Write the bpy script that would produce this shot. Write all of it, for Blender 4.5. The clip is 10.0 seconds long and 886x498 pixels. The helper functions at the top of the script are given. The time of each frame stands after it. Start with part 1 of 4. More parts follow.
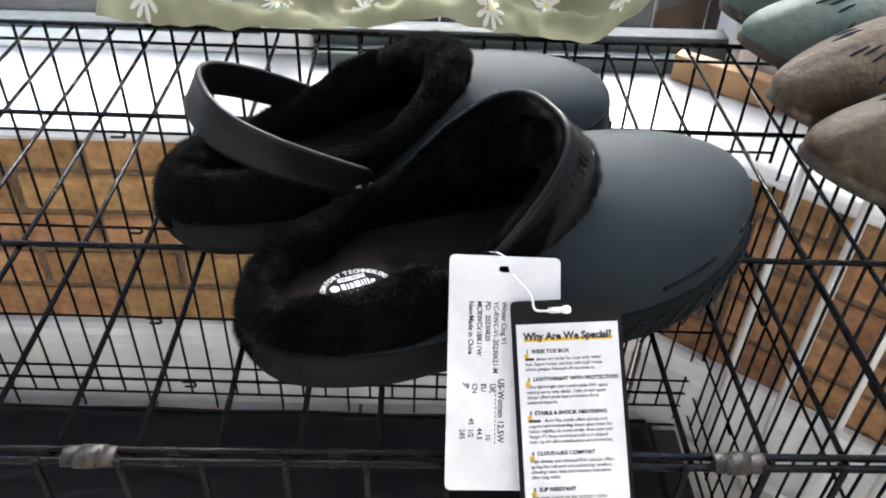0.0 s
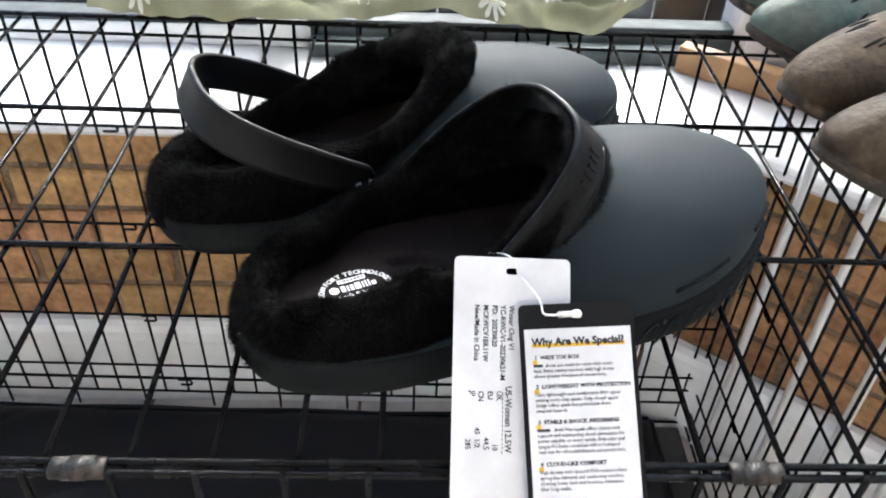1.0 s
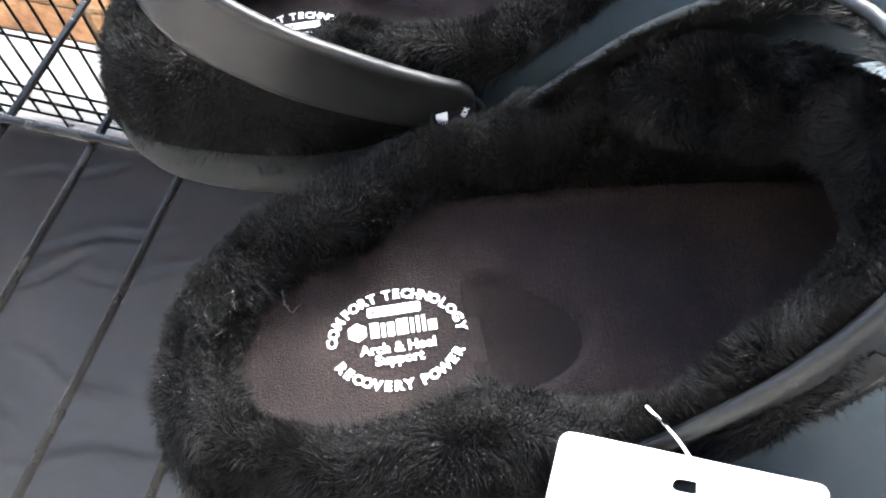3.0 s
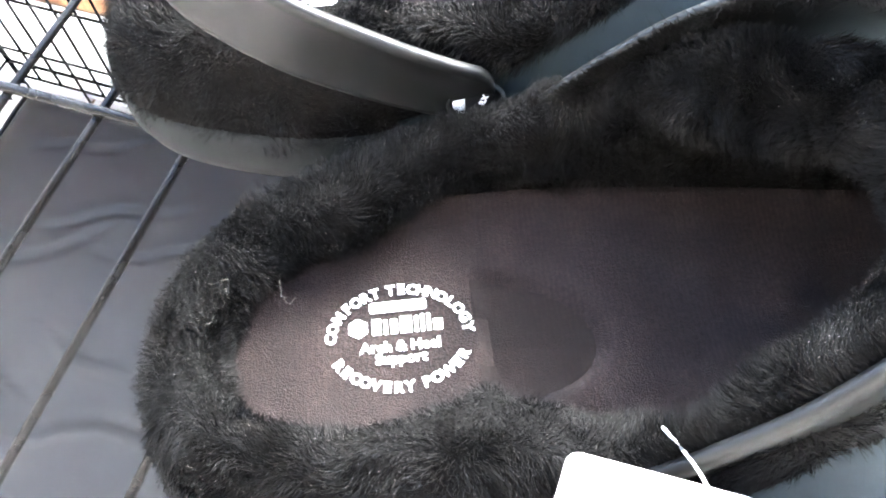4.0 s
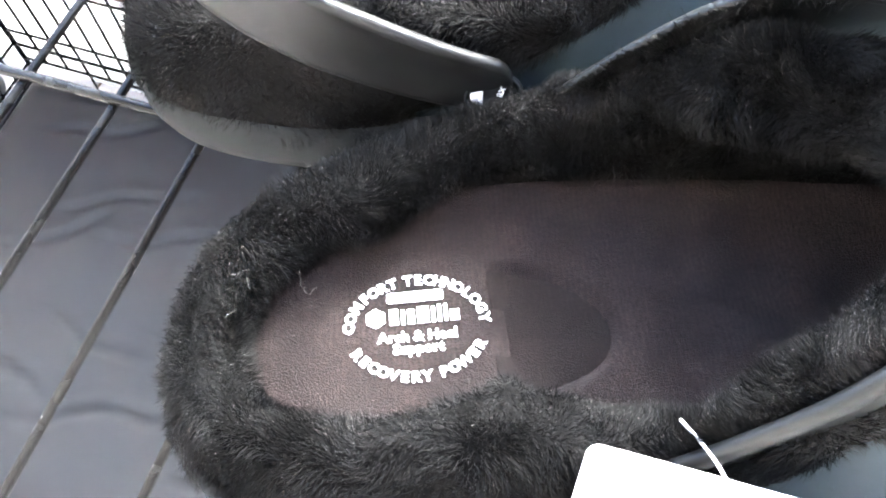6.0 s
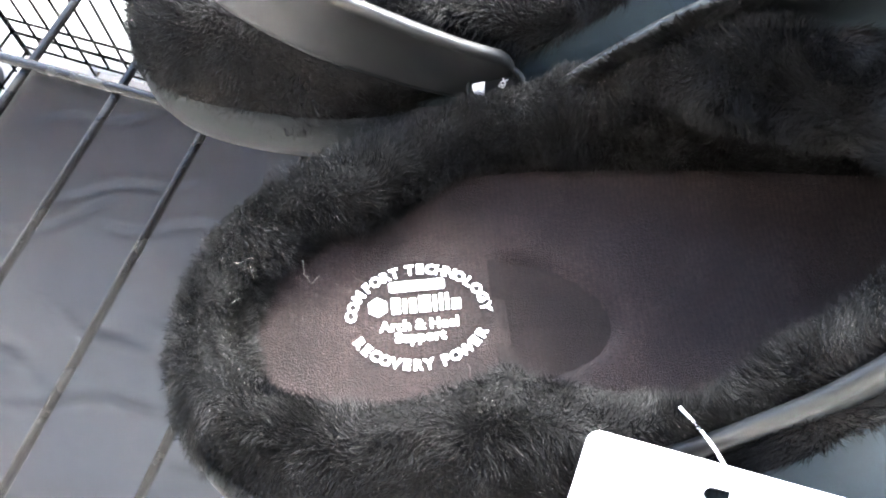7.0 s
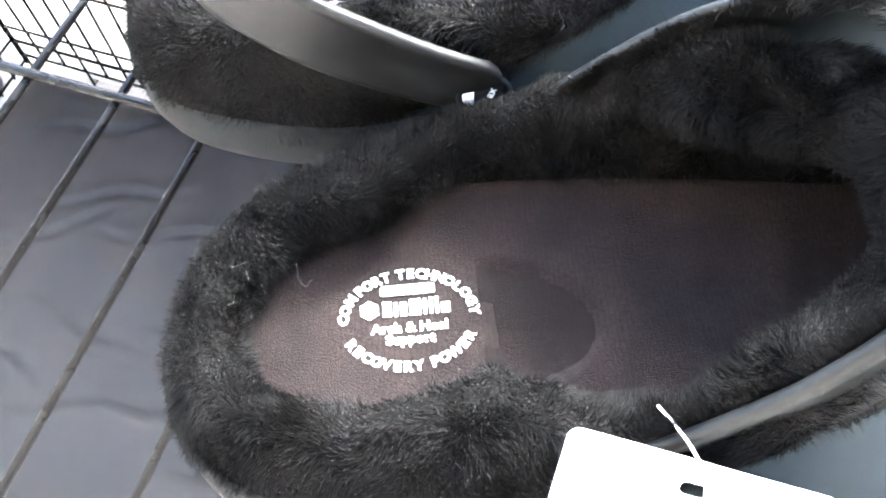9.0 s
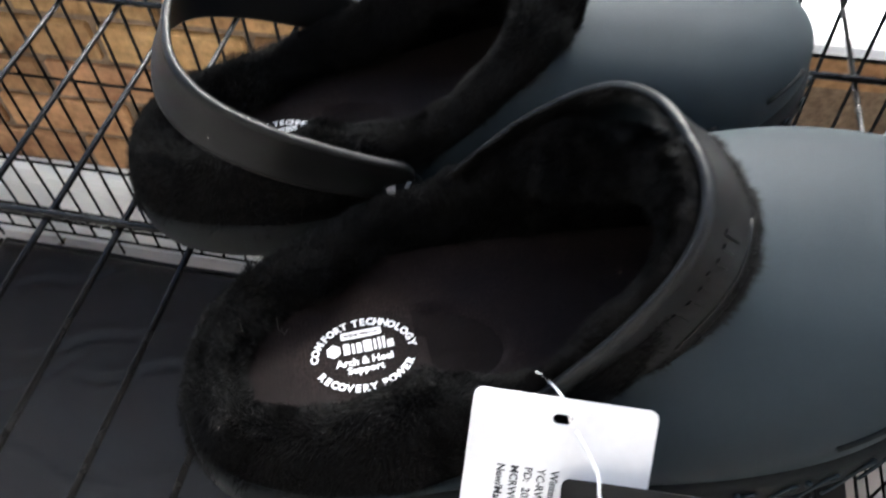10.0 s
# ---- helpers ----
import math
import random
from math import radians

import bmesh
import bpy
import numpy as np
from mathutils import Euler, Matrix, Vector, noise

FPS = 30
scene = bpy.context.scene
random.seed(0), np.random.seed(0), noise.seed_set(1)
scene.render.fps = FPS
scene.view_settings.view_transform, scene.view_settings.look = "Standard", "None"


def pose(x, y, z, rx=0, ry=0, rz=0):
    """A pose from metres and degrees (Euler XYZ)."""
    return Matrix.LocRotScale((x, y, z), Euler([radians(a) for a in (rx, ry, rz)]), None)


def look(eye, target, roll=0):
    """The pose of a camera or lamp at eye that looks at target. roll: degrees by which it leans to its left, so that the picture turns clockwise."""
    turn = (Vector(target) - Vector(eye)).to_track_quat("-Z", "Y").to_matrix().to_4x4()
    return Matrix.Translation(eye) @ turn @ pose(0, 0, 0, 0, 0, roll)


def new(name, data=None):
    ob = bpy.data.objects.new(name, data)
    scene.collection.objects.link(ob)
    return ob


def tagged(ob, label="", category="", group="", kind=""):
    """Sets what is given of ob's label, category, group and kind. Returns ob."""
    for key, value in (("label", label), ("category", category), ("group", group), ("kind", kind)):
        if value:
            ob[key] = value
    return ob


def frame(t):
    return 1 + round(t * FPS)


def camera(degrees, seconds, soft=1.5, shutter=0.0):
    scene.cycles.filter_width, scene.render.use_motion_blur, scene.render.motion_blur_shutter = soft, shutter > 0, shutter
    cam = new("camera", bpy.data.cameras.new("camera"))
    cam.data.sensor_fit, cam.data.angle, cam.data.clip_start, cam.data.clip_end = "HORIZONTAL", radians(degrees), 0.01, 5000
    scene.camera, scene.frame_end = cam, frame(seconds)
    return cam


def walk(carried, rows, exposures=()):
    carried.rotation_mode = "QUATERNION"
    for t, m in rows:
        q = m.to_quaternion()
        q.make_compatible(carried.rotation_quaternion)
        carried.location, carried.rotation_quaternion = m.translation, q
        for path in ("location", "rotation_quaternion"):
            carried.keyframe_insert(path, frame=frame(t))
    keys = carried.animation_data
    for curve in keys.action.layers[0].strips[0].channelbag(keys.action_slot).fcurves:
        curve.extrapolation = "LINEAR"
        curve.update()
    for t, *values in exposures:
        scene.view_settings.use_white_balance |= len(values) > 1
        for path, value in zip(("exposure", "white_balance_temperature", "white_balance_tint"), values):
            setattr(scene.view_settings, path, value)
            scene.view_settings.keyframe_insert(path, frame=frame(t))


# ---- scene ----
cam = camera(57.0, 10.0, 1.9, 0.4)
PATH = [
    (0, (-0.022, -0.255, 0.944), (0.043, 1.304, -0.308), 2.6),
    (0.5, (-0.026, -0.25, 0.939), (0.051, 1.305, -0.316), 2.7),
    (1, (-0.025, -0.238, 0.936), (0.047, 1.308, -0.33), 2.7),
    (1.5, (-0.023, -0.168, 0.92), (-0.064, 1.284, -0.454), 2.2),
    (2, (-0.01, -0.092, 0.886), (-0.299, 1.157, -0.649), -0.5),
    (2.5, (-0.0075, -0.0249, 0.8763), (-0.293, 1.062, -0.778), -0.26),
    (2.7, (-0.0104, -0.0009, 0.8670), (-0.298, 0.968, -0.859), -2.85),
    (4, (-0.0105, 0.0175, 0.8428), (-0.358, 0.938, -0.899), -3.48),
    (4.5, (-0.0126, 0.0174, 0.8452), (-0.360, 0.917, -0.907), -3.70),
    (5, (-0.0148, 0.0165, 0.8460), (-0.361, 0.908, -0.910), -3.82),
    (5.5, (-0.0148, 0.0173, 0.8452), (-0.359, 0.908, -0.912), -3.58),
    (7, (-0.0155, 0.0152, 0.8472), (-0.347, 0.886, -0.923), -3.02),
    (7.5, (-0.0178, 0.0151, 0.8466), (-0.339, 0.879, -0.928), -2.35),
    (8, (-0.0160, 0.0136, 0.8497), (-0.347, 0.877, -0.923), -3.00),
    (8.5, (-0.0139, 0.0126, 0.8517), (-0.350, 0.885, -0.916), -2.73),
    (9, (-0.0120, 0.0120, 0.8532), (-0.342, 0.901, -0.908), -2.47),
    (9.5, (-0.0026, -0.0239, 0.8740), (-0.321, 1.004, -0.812), -3.60),
    (10, (0.0173, -0.0524, 0.9120), (-0.279, 1.122, -0.679), -3.63),
]
EXPOSURES = [(0, 2, 6200, 10), (1.2, 2.05, 6200, 10), (2, 2.45, 6200, 10), (2.5, 3.5, 6200, 10), (3, 4.2, 6200, 10), (4, 5.2, 6200, 10), (9, 5.2, 6200, 10), (9.4, 4.25, 6200, 10), (9.7, 3.05, 6200, 10), (10, 2.25, 6200, 10)]
walk(cam, [(t, look(eye, target, roll)) for t, eye, target, roll in PATH], EXPOSURES)

# ---- light: overcast daylight through the glazed roof and windows ----
world = bpy.data.worlds.new("overcast_sky")
scene.world = world
world.use_nodes = True
wn = world.node_tree
sky = wn.nodes.new("ShaderNodeTexSky")
sky.sky_type = "NISHITA"
sky.sun_disc = False
sky.sun_elevation = radians(36)
sky.sun_rotation = radians(8)
sky.dust_density = 3.0
wn.links.new(sky.outputs[0], wn.nodes["Background"].inputs[0])
wn.nodes["Background"].inputs[1].default_value = 0.15
sun = new("sun", bpy.data.lights.new("sun", "SUN"))
sun.data.energy = 1.15
sun.data.angle = radians(25)
sun.data.color = (1.0, 0.98, 0.95)
sun.matrix_world = look((0.5, 3.4, 3.1), (0, 0, 0.6))


# ---- materials ----
def mat(name, col, rough=0.6, metal=0.0, scale=40.0, vary=0.25, bump=0.0, bscale=None, col2=None, spec=0.5, sheen=0.0, mask=6.0, mlo=0.4, mhi=0.7, coat=0.0, rvary=0.08):
    """A surface with variation at two scales: fine grain and wider patches towards col2."""
    m = bpy.data.materials.new(name)
    m.use_nodes = True
    t = m.node_tree
    b = t.nodes["Principled BSDF"]
    b.inputs["Metallic"].default_value = metal
    b.inputs["Specular IOR Level"].default_value = spec
    b.inputs["Sheen Weight"].default_value = sheen
    b.inputs["Coat Weight"].default_value = coat
    co = t.nodes.new("ShaderNodeTexCoord")
    n1 = t.nodes.new("ShaderNodeTexNoise")
    n1.inputs["Scale"].default_value = scale
    n1.inputs["Detail"].default_value = 5
    n2 = t.nodes.new("ShaderNodeTexNoise")
    n2.inputs["Scale"].default_value = mask
    n2.inputs["Detail"].default_value = 4
    for n in (n1, n2):
        t.links.new(co.outputs["Object"], n.inputs["Vector"])
    r1 = t.nodes.new("ShaderNodeMapRange")
    r1.inputs[1].default_value, r1.inputs[2].default_value = 0.3, 0.7
    r1.inputs[3].default_value, r1.inputs[4].default_value = 1 - vary, 1 + vary
    t.links.new(n1.outputs[0], r1.inputs[0])
    r2 = t.nodes.new("ShaderNodeMapRange")
    r2.inputs[1].default_value, r2.inputs[2].default_value = mlo, mhi
    t.links.new(n2.outputs[0], r2.inputs[0])
    mix = t.nodes.new("ShaderNodeMix")
    mix.data_type = "RGBA"
    mix.inputs[6].default_value = (*col, 1)
    mix.inputs[7].default_value = (*(col2 or [c * 0.8 for c in col]), 1)
    t.links.new(r2.outputs[0], mix.inputs[0])
    mul = t.nodes.new("ShaderNodeVectorMath")
    mul.operation = "SCALE"
    t.links.new(mix.outputs[2], mul.inputs[0])
    t.links.new(r1.outputs[0], mul.inputs["Scale"])
    t.links.new(mul.outputs[0], b.inputs["Base Color"])
    r3 = t.nodes.new("ShaderNodeMapRange")
    r3.inputs[1].default_value, r3.inputs[2].default_value = 0.3, 0.7
    r3.inputs[3].default_value, r3.inputs[4].default_value = max(0.02, rough - rvary), min(1, rough + rvary)
    t.links.new(n2.outputs[0], r3.inputs[0])
    t.links.new(r3.outputs[0], b.inputs["Roughness"])
    if bump:
        nb = t.nodes.new("ShaderNodeTexNoise")
        nb.inputs["Scale"].default_value = bscale or scale * 2
        nb.inputs["Detail"].default_value = 4
        t.links.new(co.outputs["Object"], nb.inputs["Vector"])
        bp = t.nodes.new("ShaderNodeBump")
        bp.inputs["Strength"].default_value = bump
        bp.inputs["Distance"].default_value = 0.002
        t.links.new(nb.outputs[0], bp.inputs["Height"])
        t.links.new(bp.outputs[0], b.inputs["Normal"])
    return m


def vary_by_object(m, amount=0.35, hue=0.02):
    """Each piece a little lighter, darker or redder than the next."""
    t = m.node_tree
    b = t.nodes["Principled BSDF"]
    src = b.inputs["Base Color"].links[0].from_socket
    oi = t.nodes.new("ShaderNodeObjectInfo")
    h = t.nodes.new("ShaderNodeHueSaturation")
    mr = t.nodes.new("ShaderNodeMapRange")
    mr.inputs[3].default_value, mr.inputs[4].default_value = 1 - amount, 1 + amount
    t.links.new(oi.outputs["Random"], mr.inputs[0])
    t.links.new(mr.outputs[0], h.inputs["Value"])
    mh = t.nodes.new("ShaderNodeMapRange")
    mh.inputs[3].default_value, mh.inputs[4].default_value = 0.5 - hue, 0.5 + hue
    fr = t.nodes.new("ShaderNodeMath")
    fr.operation = "FRACT"
    mu = t.nodes.new("ShaderNodeMath")
    mu.operation = "MULTIPLY"
    mu.inputs[1].default_value = 7.31
    t.links.new(oi.outputs["Random"], mu.inputs[0])
    t.links.new(mu.outputs[0], fr.inputs[0])
    t.links.new(fr.outputs[0], mh.inputs[0])
    t.links.new(mh.outputs[0], h.inputs["Hue"])
    t.links.new(src, h.inputs["Color"])
    t.links.new(h.outputs[0], b.inputs["Base Color"])
    return m


M_EVA = mat("black_eva_foam", (0.0122, 0.0200, 0.0248), 0.66, scale=900, vary=0.06, bump=0.05, bscale=1500, spec=0.20, rvary=0.03)
M_STRAP = mat("black_moulded_strap", (0.0036, 0.0038, 0.0040), 0.42, scale=900, vary=0.06, bump=0.04, bscale=1500, spec=0.19, rvary=0.03)
# same foam as M_EVA, with the shade low on the shoe coloured in
M_EVA_SOLE = mat("shaded_eva_sole", (0.0036, 0.0050, 0.0058), 0.62, scale=700, vary=0.1, bump=0.08, bscale=900, spec=0.14)
M_FUR = mat("black_plush_fur", (0.0012, 0.0011, 0.00105), 0.8, scale=160, vary=0.45, col2=(0.0026, 0.0024, 0.0023), mask=60, bump=0.6, bscale=420, spec=0.04)
M_HAIR = mat("black_plush_strands", (0.0026, 0.0025, 0.0024), 0.6, scale=260, vary=0.5, col2=(0.0120, 0.0115, 0.0110), mask=85, mlo=0.42, mhi=0.72, spec=0.06)
M_INSOLE = mat("brown_black_suede", (0.0074, 0.0043, 0.0039), 0.9, scale=900, vary=0.5, col2=(0.0142, 0.0092, 0.0084), mask=62, mlo=0.38, mhi=0.66, bump=0.5, bscale=2200, spec=0.12, sheen=0.06)
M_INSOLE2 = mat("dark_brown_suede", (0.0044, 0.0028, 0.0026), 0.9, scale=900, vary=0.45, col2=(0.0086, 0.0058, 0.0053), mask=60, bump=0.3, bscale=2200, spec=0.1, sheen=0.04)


def ribbed(m, scale, low):
    """Fine napped ribs across a cloth, darkening between them."""
    t = m.node_tree
    b = t.nodes["Principled BSDF"]
    src = b.inputs["Base Color"].links[0].from_socket
    co = t.nodes.new("ShaderNodeTexCoord")
    w = t.nodes.new("ShaderNodeTexWave")
    w.inputs["Scale"].default_value = scale
    w.inputs["Distortion"].default_value = 3.0
    w.inputs["Detail"].default_value = 3
    w.inputs["Detail Scale"].default_value = 2.0
    t.links.new(co.outputs["Object"], w.inputs["Vector"])
    r = t.nodes.new("ShaderNodeMapRange")
    r.inputs[3].default_value, r.inputs[4].default_value = low, 1.15
    t.links.new(w.outputs[1], r.inputs[0])
    s = t.nodes.new("ShaderNodeVectorMath")
    s.operation = "SCALE"
    t.links.new(src, s.inputs[0])
    t.links.new(r.outputs[0], s.inputs["Scale"])
    t.links.new(s.outputs[0], b.inputs["Base Color"])


ribbed(M_INSOLE, 200, 0.78)
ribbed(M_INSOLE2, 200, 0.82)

M_PRINT = mat("white_print", (0.78, 0.77, 0.76), 0.6, scale=900, vary=0.06, mask=200)
M_CARD = mat("white_card", (0.74, 0.74, 0.74), 0.45, scale=300, vary=0.02, mask=20, spec=0.4)
M_CARDBLACK = mat("black_card", (0.005, 0.005, 0.0055), 0.6, spec=0.2, scale=300, vary=0.1)
M_INK = mat("black_ink", (0.02, 0.02, 0.022), 0.6, scale=900, vary=0.1)
M_GREYINK = mat("grey_ink", (0.06, 0.06, 0.065), 0.6, scale=900, vary=0.1)
M_YELLOW = mat("yellow_ink", (0.78, 0.47, 0.03), 0.55, scale=400, vary=0.05)
M_NYLON = mat("white_nylon", (0.75, 0.75, 0.74), 0.35, scale=300, vary=0.03)
M_STRAY = mat("pale_hair", (0.10, 0.095, 0.085), 0.5)
M_WIRE = mat("black_coated_wire", (0.003, 0.003, 0.0031), 0.24, scale=500, vary=0.35, col2=(0.012, 0.0115, 0.011), mask=60, mlo=0.55, mhi=0.75, bump=0.1, bscale=700, spec=0.14)
M_CLIP = mat("grey_steel_clip", (0.022, 0.020, 0.018), 0.5, metal=0.5, scale=300, vary=0.4, col2=(0.06, 0.042, 0.032), mask=90, mlo=0.5, bump=0.3, bscale=500)
M_PAD = mat("black_nylon_pad", (0.0048, 0.0051, 0.0062), 0.55, scale=900, vary=0.2, col2=(0.0072, 0.0075, 0.0092), mask=14, bump=0.2, bscale=1800, spec=0.22)
M_PLASTIC = mat("black_plastic", (0.012, 0.012, 0.013), 0.35, scale=400, vary=0.15, bump=0.1)
M_PVC = mat("white_pvc", (0.80, 0.81, 0.82), 0.3, scale=60, vary=0.02, col2=(0.74, 0.74, 0.74), mask=5)
M_GASKET_SHADE = mat("grey_gasket_rail_shade", (0.06, 0.075, 0.08), 0.6)
M_SKIRT = mat("white_gloss_paint", (0.74, 0.76, 0.77), 0.4, scale=30, vary=0.04, col2=(0.66, 0.66, 0.65), mask=9, bump=0.05, bscale=60)
M_BRICK = vary_by_object(mat("orange_brown_brick", (0.39, 0.232, 0.112), 0.9, scale=90, vary=0.3, col2=(0.29, 0.160, 0.078), mask=22, bump=0.6, bscale=250, spec=0.2), 0.3, 0.012)
M_MORTAR = mat("grey_brown_mortar", (0.20, 0.145, 0.10), 0.95, scale=150, vary=0.3, bump=0.6, bscale=300, spec=0.15)
M_FLOOR = mat("pale_stone_tile", (0.50, 0.47, 0.44), 0.5, scale=30, vary=0.12, col2=(0.42, 0.39, 0.36), mask=6, bump=0.1, bscale=150)
M_BOUNCE = mat("pale_bounce_render", (0.60, 0.58, 0.55), 0.9, scale=40, vary=0.2, bump=0.2, bscale=120)
M_WALL = mat("cream_plaster", (0.62, 0.60, 0.55), 0.85, scale=40, vary=0.06, bump=0.1, bscale=200)
M_WOOD = mat("pale_pine_board", (0.34, 0.19, 0.085), 0.6, scale=25, vary=0.25, col2=(0.33, 0.18, 0.08), mask=9, bump=0.15, bscale=120)
M_CLOTH = mat("pale_green_cotton", (0.25, 0.245, 0.15), 0.9, scale=900, vary=0.08, col2=(0.20, 0.195, 0.11), mask=14, bump=0.2, bscale=1600, spec=0.2, sheen=0.1)
M_DAISY = mat("white_daisy_print", (0.60, 0.59, 0.50), 0.9, scale=400, vary=0.06)
M_DAISYEYE = mat("yellow_daisy_print", (0.62, 0.50, 0.16), 0.9, scale=400, vary=0.06)
M_MUD = mat("muddy_brown_rubber", (0.036, 0.023, 0.0135), 0.62, scale=140, vary=0.30, col2=(0.105, 0.078, 0.050), mask=16, mlo=0.40, mhi=0.75, bump=0.6, bscale=200, spec=0.2, rvary=0.15)
M_TEAL = mat("muddy_teal_rubber", (0.040, 0.085, 0.074), 0.55, scale=120, vary=0.2, col2=(0.10, 0.105, 0.080), mask=12, mlo=0.42, mhi=0.72, bump=0.35, bscale=160, spec=0.4, rvary=0.15)
M_MUDSOLE = mat("mud_crusted_sole", (0.050, 0.040, 0.031), 0.85, scale=120, vary=0.4, col2=(0.16, 0.12, 0.08), mask=40, mlo=0.60, mhi=0.75, bump=0.8, bscale=200)
M_HOLE_SHADE = mat("hole_shade", (0.008, 0.007, 0.007), 0.9)
M_BARS = mat("white_coated_steel", (0.74, 0.74, 0.73), 0.4, scale=80, vary=0.05, col2=(0.6, 0.59, 0.56), mask=30)
M_FENCE = mat("dark_weathered_fence", (0.011, 0.011, 0.012), 0.9, scale=25, vary=0.4, col2=(0.026, 0.026, 0.027), mask=5, bump=0.3)
M_PAVE = mat("dark_ground", (0.012, 0.012, 0.013), 0.9, scale=12, vary=0.3, bump=0.3)
M_GLASS = bpy.data.materials.new("window_glass")
M_GLASS.use_nodes = True
gb = M_GLASS.node_tree.nodes["Principled BSDF"]
gb.inputs["Transmission Weight"].default_value = 1.0
gb.inputs["Roughness"].default_value = 0.0
gb.inputs["IOR"].default_value = 1.45
gb.inputs["Base Color"].default_value = (0.95, 0.98, 0.97, 1)


# ---- building helpers ----
def finish(name, me, material, parent=None, label="", smooth=True):
    if smooth:
        me.shade_smooth()
    if material and not me.materials:
        me.materials.append(material)
    ob = new(name, me)
    if parent:
        ob.parent = parent
    return tagged(ob, label=label)


def part(name, bm, material, parent=None, label="", smooth=True):
    me = bpy.data.meshes.new(name)
    bm.to_mesh(me)
    bm.free()
    return finish(name, me, material, parent, label, smooth)


def pieces(name, verts, faces, material, parent=None, label="", smooth=True):
    me = bpy.data.meshes.new(name)
    me.from_pydata([tuple(v) for v in verts], [], faces)
    me.update()
    return finish(name, me, material, parent, label, smooth)


def root(name, m, label, category, group="", kind=""):
    ob = new(name)
    ob.matrix_world = m
    ob.empty_display_size = 0.05
    return tagged(ob, label, category, group, kind)


def box_bm(x0, y0, z0, x1, y1, z1, bevel=0.0, seg=2):
    bm = bmesh.new()
    bmesh.ops.create_cube(bm, size=1.0)
    for v in bm.verts:
        v.co = Vector(((x0 + x1) / 2 + v.co.x * (x1 - x0), (y0 + y1) / 2 + v.co.y * (y1 - y0), (z0 + z1) / 2 + v.co.z * (z1 - z0)))
    if bevel:
        bmesh.ops.bevel(bm, geom=bm.edges[:], offset=bevel, segments=seg, profile=0.5, affect="EDGES")
    return bm


def catmull(pts, n, closed=False):
    """n points on a smooth curve through pts, at even parameter steps."""
    p = np.array(pts, float)
    k = len(p)
    out = []
    span = k if closed else k - 1
    for j in range(n):
        u = span * j / (n if closed else n - 1)
        i = min(int(u), span - 1)
        f = u - i
        if closed:
            a, b, c, d = (p[(i + q) % k] for q in (-1, 0, 1, 2))
        else:
            a, b, c, d = p[max(i - 1, 0)], p[i], p[i + 1], p[min(i + 2, k - 1)]
        out.append(0.5 * (2 * b + (c - a) * f + (2 * a - 5 * b + 4 * c - d) * f * f + (3 * b - a - 3 * c + d) * f ** 3))
    return np.array(out)


def tube_data(pts, r, n=8, closed=False, caps=True):
    p = np.array(pts, float)
    k = len(p)
    rs = np.broadcast_to(np.array(r, float), (k,))
    tang = np.gradient(p, axis=0) if not closed else np.roll(p, -1, 0) - np.roll(p, 1, 0)
    tang /= np.linalg.norm(tang, axis=1)[:, None]
    ref = np.array((0, 0, 1.0)) if abs(tang[0][2]) < 0.9 else np.array((1.0, 0, 0))
    verts, faces = [], []
    a = np.cross(tang[0], ref)
    for i in range(k):
        a = a - tang[i] * (a @ tang[i])
        a /= np.linalg.norm(a)
        b = np.cross(tang[i], a)
        for j in range(n):
            w = 2 * math.pi * j / n
            verts.append(p[i] + rs[i] * (a * math.cos(w) + b * math.sin(w)))
    for i in range(k if closed else k - 1):
        for j in range(n):
            q = (i + 1) % k
            faces.append((i * n + j, q * n + j, q * n + (j + 1) % n, i * n + (j + 1) % n))
    if caps and not closed:
        faces.append(tuple(range(n)))
        faces.append(tuple(range((k - 1) * n, k * n))[::-1])
    return verts, faces


def tube(name, pts, r, material, parent=None, label="", n=8, closed=False):
    v, f = tube_data(pts, r, n, closed)
    return pieces(name, v, f, material, parent, label)


def text_mesh(body, size, bold=0.0, align="LEFT"):
    """Lettering as a flat mesh in the built-in font, baseline at the origin."""
    cu = bpy.data.curves.new("lettering", "FONT")
    cu.body, cu.size, cu.align_x, cu.resolution_u, cu.offset = body, size, align, 2, bold
    ob = bpy.data.objects.new("lettering", cu)
    scene.collection.objects.link(ob)
    me = bpy.data.meshes.new_from_object(ob.evaluated_get(bpy.context.evaluated_depsgraph_get()))
    v = np.array([q.co[:] for q in me.vertices]).reshape(-1, 3)
    f = [tuple(q.vertices) for q in me.polygons]
    bpy.data.objects.remove(ob)
    bpy.data.meshes.remove(me)
    bpy.data.curves.remove(cu)
    return v, f


def join_data(chunks):
    verts, faces, base = [], [], 0
    for v, f in chunks:
        verts.extend(tuple(q) for q in v)
        faces.extend(tuple(i + base for i in q) for q in f)
        base += len(v)
    return verts, faces

# ---- structure: corner of a conservatory with a low brick wall ----
WALL_Y = 0.565
CORNER = Vector((0.298, WALL_Y, 0))
ALONG = Vector((0.78, -0.626, 0)).normalized()      # the canted wall runs this way from the corner
OUT = Vector((-ALONG.y, ALONG.x, 0))                # and this way leads out of the room
BRICK_Z0, BRICK_Z1 = 0.155, 0.452
SILL_Z = 0.470


def wall_frame():
    return {"wall_north": (Vector((-2.2, WALL_Y, 0)), Vector((1, 0, 0)), 2.2 + CORNER.x),
            "wall_east": (CORNER.copy(), ALONG, 2.4)}


